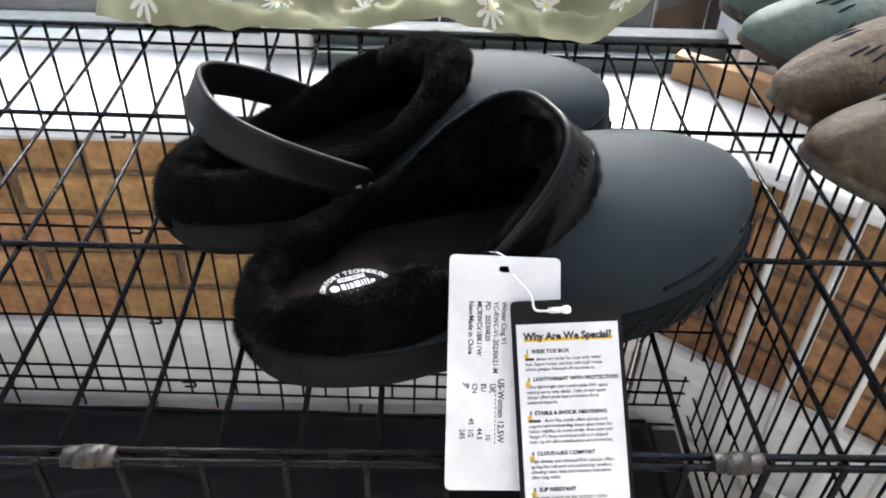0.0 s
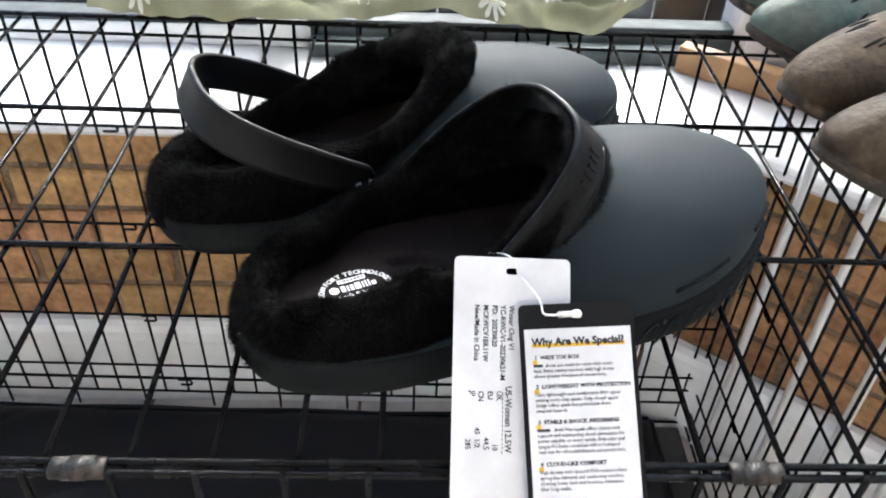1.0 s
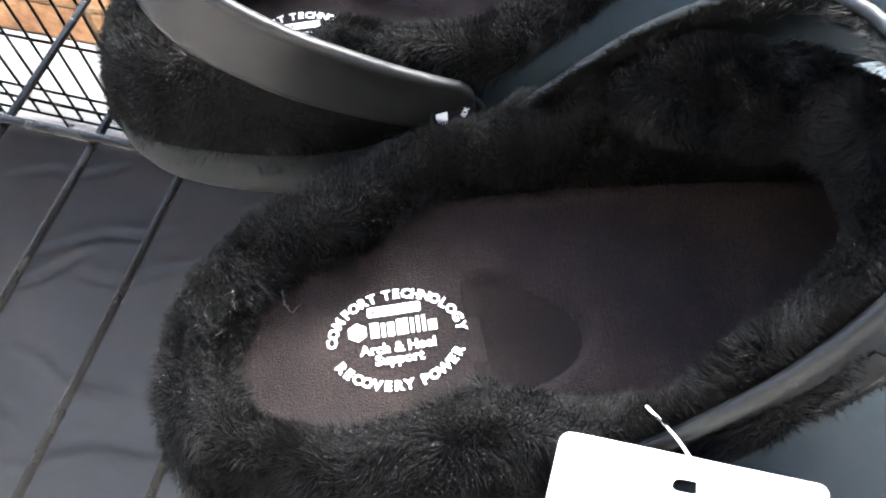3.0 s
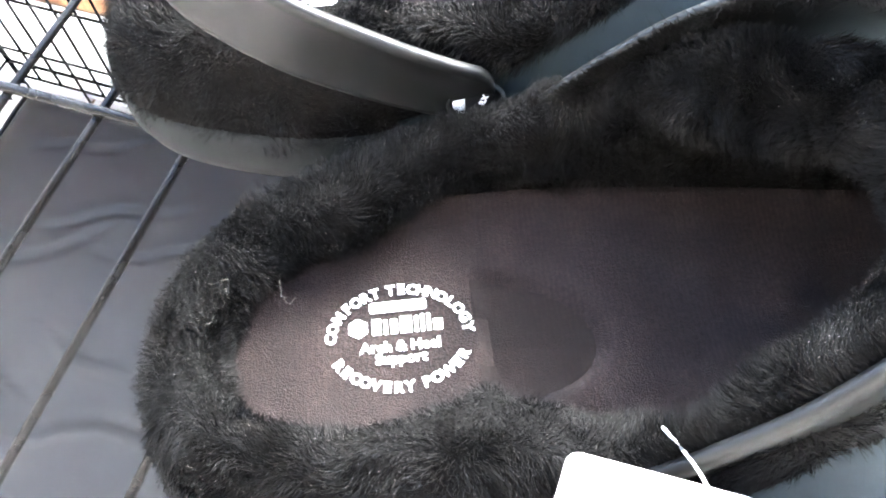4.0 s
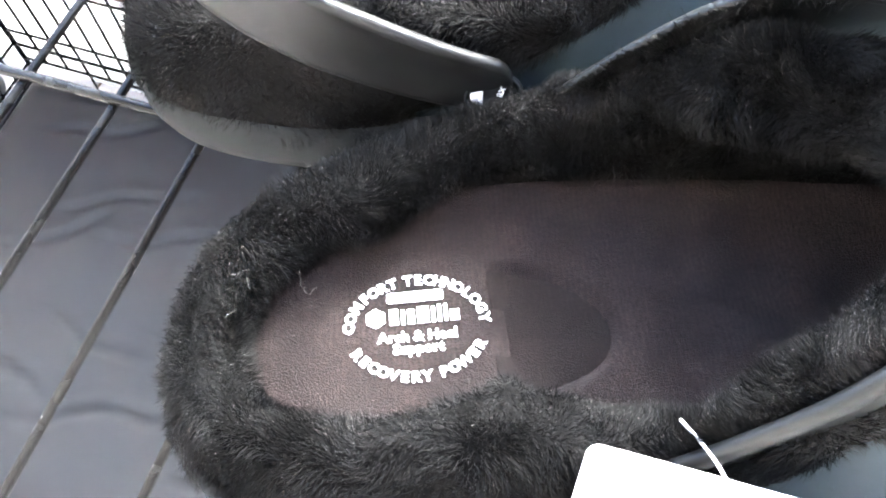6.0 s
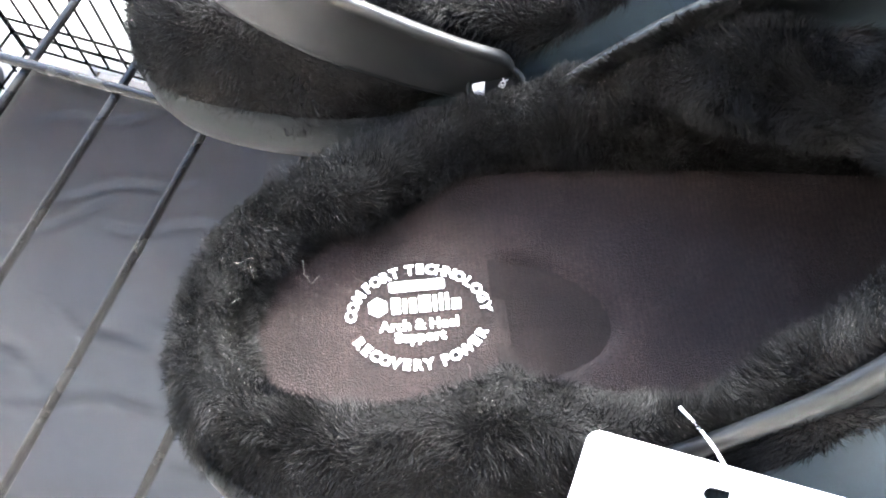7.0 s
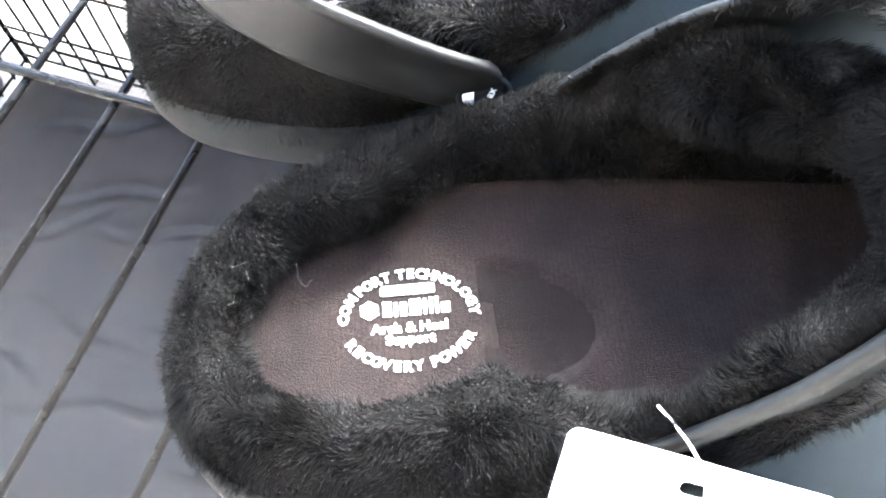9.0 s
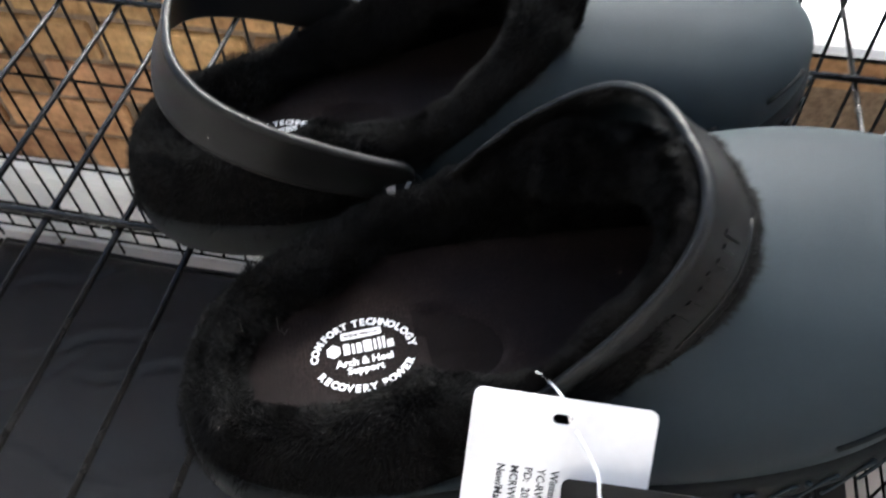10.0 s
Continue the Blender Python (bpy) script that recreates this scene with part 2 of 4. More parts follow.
floor_bm = box_bm(-2.4, -2.2, -0.08, 2.6, 1.2, -0.006)
floor = tagged(part("floor", floor_bm, M_MORTAR, smooth=False), "pale stone tiled conservatory floor", "floor", kind="structure")
# ground sheet added outside, coloured dark for the view through the panes
ground = tagged(part("ground", box_bm(-300, -300, -0.4, 300, 300, -0.1), M_PAVE, smooth=False), "dark wet decking beyond the windows", "ground", kind="structure")

WALLS = {}
for wname, (o, d, length) in wall_frame().items():
    n = Vector((-d.y, d.x, 0))
    m = Matrix((( d.x, n.x, 0, o.x), (d.y, n.y, 0, o.y), (0, 0, 1, 0), (0, 0, 0, 1)))
    w = part(wname, box_bm(0, 0.004, 0, length, 0.24, BRICK_Z1, 0), M_MORTAR, smooth=False)
    w.matrix_world = m
    tagged(w, "low orange-brown brick wall with grey mortar under a white sill", "wall", kind="structure")
    WALLS[wname] = (w, m, length)

    # skirting board with a rounded upper lip
    prof = [(0.0, 0.0), (-0.016, 0.0), (-0.016, 0.112), (-0.014, 0.118), (-0.019, 0.123), (-0.020, 0.140), (-0.017, 0.149), (-0.010, 0.154), (0.0, 0.155)]
    v, f = [], []
    k = len(prof)
    for xx in (0.012 if wname == "wall_east" else 0, length - (0.012 if wname == "wall_north" else 0)):
        v += [(xx, a, b) for a, b in prof]
    f = [(i, i + 1, k + i + 1, k + i) for i in range(k - 1)] + [tuple(range(k)), tuple(range(2 * k - 1, k - 1, -1))]
    sk = pieces("baseboard", v, f, M_SKIRT, smooth=False)
    sk.matrix_world = m
    tagged(sk, "white gloss painted skirting board along the brick wall", "baseboard", kind="structure")

    # window sill: bullnosed white board
    prof = [(0.13, 0.452), (-0.022, 0.452), (-0.030, 0.455), (-0.034, 0.461), (-0.030, 0.467), (-0.022, SILL_Z), (0.20, SILL_Z), (0.20, 0.452)]
    k = len(prof)
    v = []
    ext = (0.0, length + 0.085) if wname == "wall_north" else (0.0, length)
    dz = 0.0 if wname == "wall_north" else -0.0012
    for xx in ext:
        v += [(xx, a, b + dz) for a, b in prof]
    f = [(i, (i + 1) % k, k + (i + 1) % k, k + i) for i in range(k)] + [tuple(range(k)), tuple(range(2 * k - 1, k - 1, -1))]
    sill = pieces("window_sill", v, f, M_PVC, smooth=False)
    sill.matrix_world = m
    tagged(sill, "white plastic window sill with a rounded nose", "window sill", kind="structure")

    # window: bottom rail, posts, gaskets and panes
    win = root("window_1" if wname == "wall_north" else "window_2", m, "white plastic window frame with clear panes", "window", kind="structure")
    # right of the post the white rail's shade is painted on as grey
    if wname == "wall_north":
        part("shade_rail", box_bm(2.04, 0.138, SILL_Z, length + 0.03, 0.167, SILL_Z + 0.018, 0.003), M_GASKET_SHADE, win, "grey shaded lower rail")
    rail_end = 2.04 if wname == "wall_north" else ext[1]
    part("bottom_rail", box_bm(0, 0.166, SILL_Z, rail_end, 0.225, SILL_Z + 0.026, 0.004), M_PVC, win)
    if wname == "wall_north":
        part("bottom_rail", box_bm(rail_end, 0.168, SILL_Z, ext[1], 0.225, SILL_Z + 0.026, 0.004), M_GASKET_SHADE, win, "grey lower rail")
    part("top_rail", box_bm(0, 0.150, 1.95, length, 0.210, 2.02, 0.004), M_PVC, win)
    part("gasket", box_bm(0, 0.172, SILL_Z + 0.024, ext[1], 0.205, SILL_Z + 0.036, 0.002), M_GASKET_SHADE, win, "grey rubber gasket")
    posts = [0.16, 1.06, 2.006, 2.61] if wname == "wall_north" else [0.01, 0.62, 1.3, 2.3]
    for px in posts:
        part("post", box_bm(px - 0.031, 0.162, SILL_Z + 0.001, px + 0.031, 0.230, 1.96, 0.004), M_PVC, win)
    for a, b in zip(posts, posts[1:]):
        pane = part("pane", box_bm(a + 0.03, 0.190, SILL_Z + 0.026, b - 0.03, 0.196, 1.952), M_GLASS, win, smooth=False)
        pane.visible_shadow = False

# the rest of the room, unseen: pale walls added for bounce, open rafters above
hw = tagged(part("wall_south", box_bm(-2.4, -1.25, 0, 2.6, -1.15, 2.4), M_BOUNCE, smooth=False), "plain pale rendered house wall", "wall", kind="structure")
lw = tagged(part("wall_west", box_bm(-1.75, -1.15, 0, -1.65, WALL_Y, 1.1), M_BOUNCE, smooth=False), "plain pale rendered low side wall", "wall", kind="structure")
rw = tagged(part("wall_far_east", box_bm(2.5, -2.2, 0, 2.6, -0.9, 0.47), M_WALL, smooth=False), "plain low plastered side wall", "wall", kind="structure")
roof = new("ceiling", None)
tagged(roof, "white rafters of a glazed conservatory roof", "ceiling", kind="structure")
rv, rf = join_data([([(x0, -2.25, 2.35), (x0 + 0.06, -2.25, 2.35), (x0 + 0.06, 1.1, 2.0), (x0, 1.1, 2.0), (x0, -2.25, 2.45), (x0 + 0.06, -2.25, 2.45), (x0 + 0.06, 1.1, 2.1), (x0, 1.1, 2.1)],
                     [(0, 1, 2, 3), (7, 6, 5, 4), (0, 4, 5, 1), (1, 5, 6, 2), (2, 6, 7, 3), (3, 7, 4, 0)]) for x0 in np.arange(-2.3, 2.6, 0.7)])
pieces("rafters", rv, rf, M_PVC, roof, smooth=False)
# sheet added out of view to cut overhead light from behind
pieces("light_blocker", [(-2.4, -2.25, 2.46), (2.6, -2.25, 2.46), (2.6, -0.25, 2.244), (-2.4, -0.25, 2.244), (-2.4, -2.25, 2.49), (2.6, -2.25, 2.49), (2.6, -0.25, 2.274), (-2.4, -0.25, 2.274)],
       [(0, 1, 2, 3), (7, 6, 5, 4), (0, 4, 5, 1), (1, 5, 6, 2), (2, 6, 7, 3), (3, 7, 4, 0)], M_WALL, roof, smooth=False)

# dark fence outside the window
fence = root("fence", pose(0, 0, 0), "dark weathered board fence outside the window", "fence", kind="structure")
for i in range(24):
    part("board", box_bm(-2.6 + i * 0.155, 2.0, -0.1, -2.6 + i * 0.155 + 0.148, 2.02, 1.25, 0.003, 1), M_FENCE, fence, smooth=False)
for i in range(16):
    b = part("board", box_bm(0, 0, -0.1, 0.148, 0.02, 1.25, 0.003, 1), M_FENCE, fence, smooth=False)
    b.matrix_world = pose(1.15 + i * 0.155 * 0.78, 1.98 - i * 0.155 * 0.626, 0, 0, 0, -38.8)

# ---- wire dog crate ----
X0, X1, Y1, ZB, ZT = -0.765, 0.365, 0.500, 0.02, 0.607
R1, R2 = 0.0017, 0.0021
crate = root("dog_crate", pose(0, 0, 0), "black wire folding dog crate standing on the floor", "dog crate")
WIRES = {}


def yb(x, y=0.5):
    """The crate stands slightly out of square: its back edge slants away to one side."""
    return y * (1 + 0.037 * (X1 - x) / (X1 - X0))



def wire(a, b, r, parent):
    """A straight round wire from a to b; wires of one length share a mesh."""
    a, b = Vector(a), Vector(b)
    key = (round((b - a).length, 4), r)
    if key not in WIRES:
        v, f = tube_data([(0, 0, -key[0] / 2), (0, 0, key[0] / 2)], r, 8)
        me = bpy.data.meshes.new("wire")
        me.from_pydata([tuple(q) for q in v], [], f)
        me.shade_smooth()
        me.materials.append(M_WIRE)
        WIRES[key] = me
    ob = new("wire", WIRES[key])
    ob.parent = parent
    ob.matrix_local = Matrix.Translation((a + b) / 2) @ (b - a).to_track_quat("Z", "Y").to_matrix().to_4x4()
    return ob


def panel(name):
    p = new(name)
    p.parent = crate
    p.empty_display_size = 0.05
    return p


top = panel("top_panel")
WJIT = random.Random(4)
TOPX = [(i - 5) * 0.04 + WJIT.uniform(-0.0008, 0.0008) for i in range(-12, 15)]
for x in TOPX:
    wire((x, -0.004, ZT - 0.0038), (x + WJIT.uniform(-0.001, 0.001), yb(x, 0.49), ZT - 0.0038), R1, top)
for y in (0.0, 0.160, 0.324, 0.491):
    wire((X0, yb(X0, y), ZT), (X1, y - (0.003 if y else 0), ZT), R2, top)
for x in (X0, X1):
    wire((x, 0, ZT), (x, yb(x, 0.491), ZT), R2, top)

front = panel("front_panel")
wire((X0, -0.0058, ZT - 0.001), (X1, -0.0058, ZT - 0.001), R2, front)
for z in (0.45, 0.30, 0.14, 0.04):
    wire((X0, -0.006, z), (X1, -0.006, z), R1, front)
for x in TOPX:
    wire((x - 0.005, -0.0082, ZT + 0.0026), (x - 0.005, -0.0090, ZB), R1 * 1.1, front)
back = panel("back_panel")
for z in (0.603, 0.585, 0.481, 0.351, 0.206, 0.113, 0.088, 0.062):
    wire((X0, yb(X0), z), (X1, Y1, z), R2 if z in (0.603, 0.088) else R1, back)
x = X0
while x <= X1 + 0.001:
    wire((x, yb(x) + 0.003, 0.603), (x, yb(x) + 0.003, 0.060 if round((x - X0) / 0.0310) % 3 else 0.03), R1, back)
    x += 0.0310
for side, x in (("left_panel", X0), ("right_panel", X1)):
    p = panel(side)
    for z in (0.600, 0.437, 0.326, 0.162, 0.088, 0.05):
        wire((x, 0, z), (x, yb(x), z), R1, p)
    for i in range(19):
        y = yb(x) * i / 18
        wire((x, y, 0.600), (x, y, 0.045), R2 if i in (0, 18) else R1, p)
bottom = panel("bottom_frame")
for a, b in (((X0, 0), (X1, 0)), ((X0, yb(X0)), (X1, Y1)), ((X0, 0), (X0, yb(X0))), ((X1, 0), (X1, Y1))):
    wire((*a, ZB), (*b, ZB), R2, bottom)
for i in range(5):
    xx = X0 + (X1 - X0) * i / 4
    wire((xx, 0, 0.0), (xx, 0, ZB), R2, bottom)
    wire((xx, yb(xx), 0.0), (xx, yb(xx), ZB), R2, bottom)


def hook(x, y, z, parent, turn=0):
    pts = [(-0.014, 0, 0), (0.006, 0, 0), (0.011, -0.003, -0.001), (0.013, -0.006, -0.004), (0.010, -0.008, -0.006), (-0.008, -0.008, -0.006)]
    t = tube("hinge_hook", catmull([(a * 0.7, b * 0.6, c * 0.6) for a, b, c in pts], 22), 0.0016, M_WIRE, parent, n=6)
    t.matrix_local = pose(x, y, z, 0, 0, turn)


for xx, z in ((-0.345, 0.483), (-0.352, 0.353), (-0.356, 0.207), (-0.33, 0.088)):
    hook(xx, yb(xx) - 0.003, z, back)
for yy, z in ((0.38, 0.162), (0.40, 0.326), (0.20, 0.437)):
    hook(X1 - 0.003, yy, z, p, 90)


def clip(x):
    """A crimped steel sleeve that binds the two front rails."""
    c = root("wire_clip", pose(x, -0.003, ZT - 0.0008), "worn grey steel sleeve crimped round the crate's front rails", "clip", "rail clips")
    prof = np.array([(math.cos(a) * 0.0062, math.sin(a) * 0.0040) for a in np.linspace(0, 2 * math.pi, 20, endpoint=False)])
    v, f = [], []
    xs = [-0.013, -0.0127, -0.0065, -0.0062, -0.0056, -0.0053, 0.0053, 0.0056, 0.0062, 0.0065, 0.0127, 0.013]
    sc = [0.85, 0.95, 0.97, 0.82, 0.82, 1.08, 1.08, 0.82, 0.82, 0.97, 0.95, 0.85]
    for xx, s in zip(xs, sc):
        v += [(xx + 0.0016 * a / 0.006 * (1 if abs(xx) < 0.009 else 0), a * s, b * s) for a, b in prof]
    for i in range(len(xs) - 1):
        for j in range(20):
            f.append((i * 20 + j, i * 20 + (j + 1) % 20, (i + 1) * 20 + (j + 1) % 20, (i + 1) * 20 + j))
    f += [tuple(range(20))[::-1], tuple(range(220, 240))]
    pieces("sleeve", v, f, M_CLIP, c)
    return c


clip(-0.181)
clip(0.143)

# ---- black quilted pad in the crate ----
def pad():
    nx, ny = 150, 90
    x0, x1, y0, y1 = X0 + 0.004, 0.315, 0.006, 0.495
    creases = [(-0.55, 0.36, 22, 0.11), (-0.47, 0.33, 14, 0.10), (-0.50, 0.20, -8, 0.09), (-0.36, 0.24, 12, 0.10), (-0.44, 0.13, 16, 0.12), (-0.58, 0.15, -20, 0.08),
               (-0.28, 0.11, 20, 0.08), (-0.60, 0.30, 35, 0.08), (-0.33, 0.38, -6, 0.07), (-0.62, 0.44, 20, 0.09), (0.1, 0.2, 20, 0.1), (0.2, 0.35, -25, 0.09), (-0.25, 0.3, 30, 0.09)]
    v, f = [], []
    for j in range(ny):
        for i in range(nx):
            x, y = x0 + (x1 - x0) * i / (nx - 1), y0 + (y1 - y0) * j / (ny - 1)
            e = min(x - x0, x1 - x, y - y0, y1 - y)
            z = 0.023 * (1 - math.exp(-e / 0.010)) + 0.004 * noise.noise((x * 7, y * 7, 1)) + 0.0012 * noise.noise((x * 30, y * 22, 3))
            for cx, cy, ang, ln in creases:
                c, s = math.cos(radians(ang)), math.sin(radians(ang))
                u, w = (x - cx) * c + (y - cy) * s, -(x - cx) * s + (y - cy) * c
                w += 0.006 * math.sin(u * 45 + cx * 60) + 0.003 * noise.noise((u * 60, cx * 9, cy * 9))
                if abs(u) < ln:
                    k = (1 - (u / ln) ** 2)
                    z += k * (-0.0050 * math.exp(-(w / 0.0030) ** 2) + 0.0018 * math.exp(-((w - 0.010) / 0.007) ** 2))
            if e == 0:
                z = 0.0
            v.append((x, yb(x, y), 0.002 + z))
    f = [(j * nx + i, j * nx + i + 1, (j + 1) * nx + i + 1, (j + 1) * nx + i) for j in range(ny - 1) for i in range(nx - 1)]
    p = root("crate_pad", pose(0, 0, 0.022), "wrinkled black nylon crate pad lying in the crate's tray", "pet bed")
    pieces("cover", v, f, M_PAD, p)
    zz = 0.010
    for a, b in (((x0, y0), (x1, y0)), ((x1, y0), (x1, y1)), ((x1, y1), (x0, y1)), ((x0, y1), (x0, y0))):
        pts = [(a[0] + (b[0] - a[0]) * q, yb(a[0] + (b[0] - a[0]) * q, a[1] + (b[1] - a[1]) * q), zz + 0.0015 * math.sin(q * 31)) for q in np.linspace(0.005, 0.995, 40)]
        tube("piping", pts, 0.0028, M_PAD, p, "black corded piping", n=7)
    return p


pad()
tray = root("crate_tray", pose(0, 0, 0), "shallow black plastic tray in the bottom of the crate", "tray")
part("base", box_bm(X0 + 0.008, 0.006, 0.010, X1 - 0.01, Y1 - 0.008, 0.021, 0.004), M_PLASTIC, tray)

# ---- white barred rack between crate and canted wall ----
rack = root("white_rack", pose(0, 0, 0), "white coated steel rack of upright bars beside the crate", "rack")
RK0 = CORNER + ALONG * 0.135 - OUT * 0.035
for i in range(9):
    b = RK0 + ALONG * (0.068 * i)
    tube("bar", [(b.x, b.y, 0.0), (b.x, b.y, 0.585)], 0.0062, M_BARS, rack, n=10)
for z in (0.02, 0.585):
    a, b = RK0 - ALONG * 0.02, RK0 + ALONG * 0.58
    tube("rail", [(a.x, a.y, z), (b.x, b.y, z)], 0.0055, M_BARS, rack, n=10)

# ---- fur-lined clogs ----
# half-outline controls from heel to toe: along, half width on the outer and on the inner side, then the opening's edge: along, half width, height
CTRL = [(0.0075, 0.000, 0.000, 0.011, 0.000, 0.027),
        (0.014, 0.026, 0.025, 0.016, 0.024, 0.027),
        (0.033, 0.0435, 0.042, 0.034, 0.040, 0.027),
        (0.072, 0.057, 0.054, 0.073, 0.051, 0.028),
        (0.112, 0.061, 0.054, 0.106, 0.051, 0.032),
        (0.152, 0.070, 0.055, 0.134, 0.049, 0.045),
        (0.195, 0.077, 0.058, 0.156, 0.047, 0.059),
        (0.238, 0.077, 0.060, 0.174, 0.041, 0.072),
        (0.280, 0.066, 0.056, 0.189, 0.031, 0.083),
        (0.314, 0.046, 0.042, 0.199, 0.019, 0.088),
        (0.334, 0.024, 0.022, 0.2035, 0.009, 0.090),
        (0.341, 0.000, 0.000, 0.2045, 0.000, 0.0905)]
NR = 132


def rings(side):
    """Outline and opening edge as closed rings. side 1: the outer side lies towards minus y."""
    P, E = [], []
    for s, wo, wi, es, ew, ez in CTRL:
        P.append((s, -side * wo, 0))
        E.append((es, -side * ew, ez))
    for (s, wo, wi, es, ew, ez), more in zip(CTRL[-2:0:-1], (0, 0, 0.2, 0.5, 0.8, 1, 1, 1, 0.6, 0.1)):
        k = more if side > 0 else 0
        P.append((s, side * (wi + 0.013 * k), 0))
        E.append((es, side * (ew * 0.97 + 0.010 * k), ez))
    return catmull(P, NR, True), catmull(E, NR, True)


def toe_lift(s):
    return 0.010 * max(0.0, (s - 0.24) / 0.11) ** 2


def loft(rows, closed_rows=True):
    k = len(rows[0])
    v = [tuple(q) for r in rows for q in r]
    f = []
    for i in range(len(rows) - 1):
        for j in range(k):
            q = (j + 1) % k
            f.append((i * k + j, i * k + q, (i + 1) * k + q, (i + 1) * k + j))
    return v, f


CUP = (0.0025, 0.0205)     # the oval recess: offset from the middle line, half width


def insole_height(s, d, cen, half):
    """Foot bed: cupped at the edge, with an oval recess ahead of the print."""
    e = min(1.0, abs(d - cen) / half)
    z = 0.0205 + 0.006 * e ** 4 - 0.0015 * max(0, 1 - abs(s - 0.075) / 0.07) + 0.012 * max(0, (s - 0.22) / 0.12) ** 2
    u, w = (s - 0.0985) / 0.036, (d - cen - CUP[0]) / CUP[1]
    if u > 0:
        r = math.sqrt(u * u + w * w)
        k = min(1, max(0, (1.0 - r) / 0.05)) * min(1, u / 0.15)
        z -= 0.0034 * k
        z += 0.0007 * k * max(0, math.cos((w - 0.35) * 3.4)) * (1 if w < 0.9 else 0)
    return z


def clog_body(side, thing, seed):
    P, E = rings(side)
    cen = np.array((0.16, 0, 0))

    def inset(d):
        t = np.roll(P, -1, 0) - np.roll(P, 1, 0)
        t /= np.linalg.norm(t, axis=1)[:, None] + 1e-9
        nrm = np.stack((t[:, 1], -t[:, 0], t[:, 2] * 0), 1)
        sign = np.sign(((P - cen) * nrm).sum(1).mean())
        return P - nrm * sign * d

    lift = np.array([toe_lift(p[0]) for p in P])

    def ring_at(d, z, lifted=1.0):
        r = inset(d)
        r[:, 2] = z + lift * lifted
        return r

    # sole with a rolled lower edge and a groove on top
    rows = [ring_at(0.030, 0.001), ring_at(0.012, 0.0), ring_at(0.005, 0.002), ring_at(0.001, 0.007), ring_at(-0.001, 0.014), ring_at(0.0, 0.024), ring_at(0.0015, 0.0275), ring_at(0.004, 0.0285)]
    v, f = loft(rows)
    f.append(tuple(range(NR)))
    sole = pieces("sole", v, f, M_EVA_SOLE, thing, "matt black foam sole with a wavy side pattern")
    # engraved zigzag on the side of the sole
    sl, sz = inset(-0.0012), []
    arc = np.concatenate(([0], np.cumsum(np.linalg.norm(np.diff(sl, axis=0), axis=1))))
    a0 = arc[int(NR * 0.20)]
    for i in range(20):
        u0 = a0 + i * 0.0155
        pts = []
        for q, (du, dz) in enumerate(((0, 0.006), (0.005, 0.011), (0.009, 0.017), (0.013, 0.022), (0.0165, 0.0225), (0.0155, 0.018))):
            u = u0 + du
            j = int(np.searchsorted(arc, u)) - 1
            if j < 0 or j >= NR - 1:
                break
            t = (u - arc[j]) / (arc[j + 1] - arc[j])
            b = sl[j] * (1 - t) + sl[j + 1] * t
            pts.append((b[0], b[1], dz + toe_lift(b[0])))
        if len(pts) == 6:
            tube("sole_rib", catmull(pts, 12), 0.0007, M_EVA, sole, n=5)

    for i in range(9):
        u = a0 + 0.02 + i * 0.026
        j = int(np.searchsorted(arc, u)) - 1
        t = (u - arc[j]) / (arc[j + 1] - arc[j])
        b = sl[j] * (1 - t) + sl[j + 1] * t
        bms = bmesh.new()
        bmesh.ops.create_icosphere(bms, subdivisions=2, radius=0.0013)
        part("sole_stud", bms, M_EVA, sole).location = (b[0], b[1], 0.0225 + toe_lift(b[0]))

    # upper: each rib swings from the sole's edge to the opening
    rows, base = [], inset(0.003)
    steps = 22
    B = base.copy()
    B[:, 2] = 0.0275 + lift
    for i in range(steps + 1):
        u = i / steps
        r = np.zeros((NR, 3))
        for j in range(NR):
            b, e = B[j], E[j]
            flat = e[:2] - b[:2]
            dist = np.linalg.norm(flat)
            rise = e[2] - b[2]
            c1 = b + np.array((0, 0, 0.70 * max(rise, 0) + 0.003))
            w = min(1.0, dist / 0.06)
            c1[:2] -= flat * 0.10 * w
            c2 = np.array((e[0] - flat[0] * 0.36, e[1] - flat[1] * 0.36, e[2] - (0.44 * rise * w * w if e[0] < 0.15 else 0.21 * rise)))
            r[j] = (1 - u) ** 3 * b + 3 * u * (1 - u) ** 2 * c1 + 3 * u * u * (1 - u) * c2 + u ** 3 * e
        rows.append(r)
    outer = rows[:]
    # rolled edge and a short return inside
    inner = [E * 1.0 for _ in range(2)]
    toc = cen + np.array((-0.06, 0, 0.05)) - E
    toc /= np.linalg.norm(toc, axis=1)[:, None]
    inner[0] = E + toc * 0.002 + np.array((0, 0, -0.0005))
    inner[1] = E + toc * 0.003 + np.array((0, 0, -0.004))
    v, f = loft(outer + inner)
    upper = pieces("upper", v, f, M_EVA, thing, "smooth matt black moulded foam upper with a broad round toe")

    def waist(r):
        """The foot bed draws in on its inner side towards the toe."""
        if side > 0:
            r[:, 1] = np.minimum(r[:, 1], np.interp(r[:, 0], (0.085, 0.12, 0.15, 0.18, 0.21, 0.28, 0.33), (0.0515, 0.0505, 0.0475, 0.0440, 0.0395, 0.030, 0.012)))
        return r

    # lining down to the foot bed and into the toe
    I = waist(inset(0.0165))
    I[:, 2] = 0.022 + np.array([0.012 * max(0, (p[0] - 0.22) / 0.12) ** 2 for p in I])
    rows = []
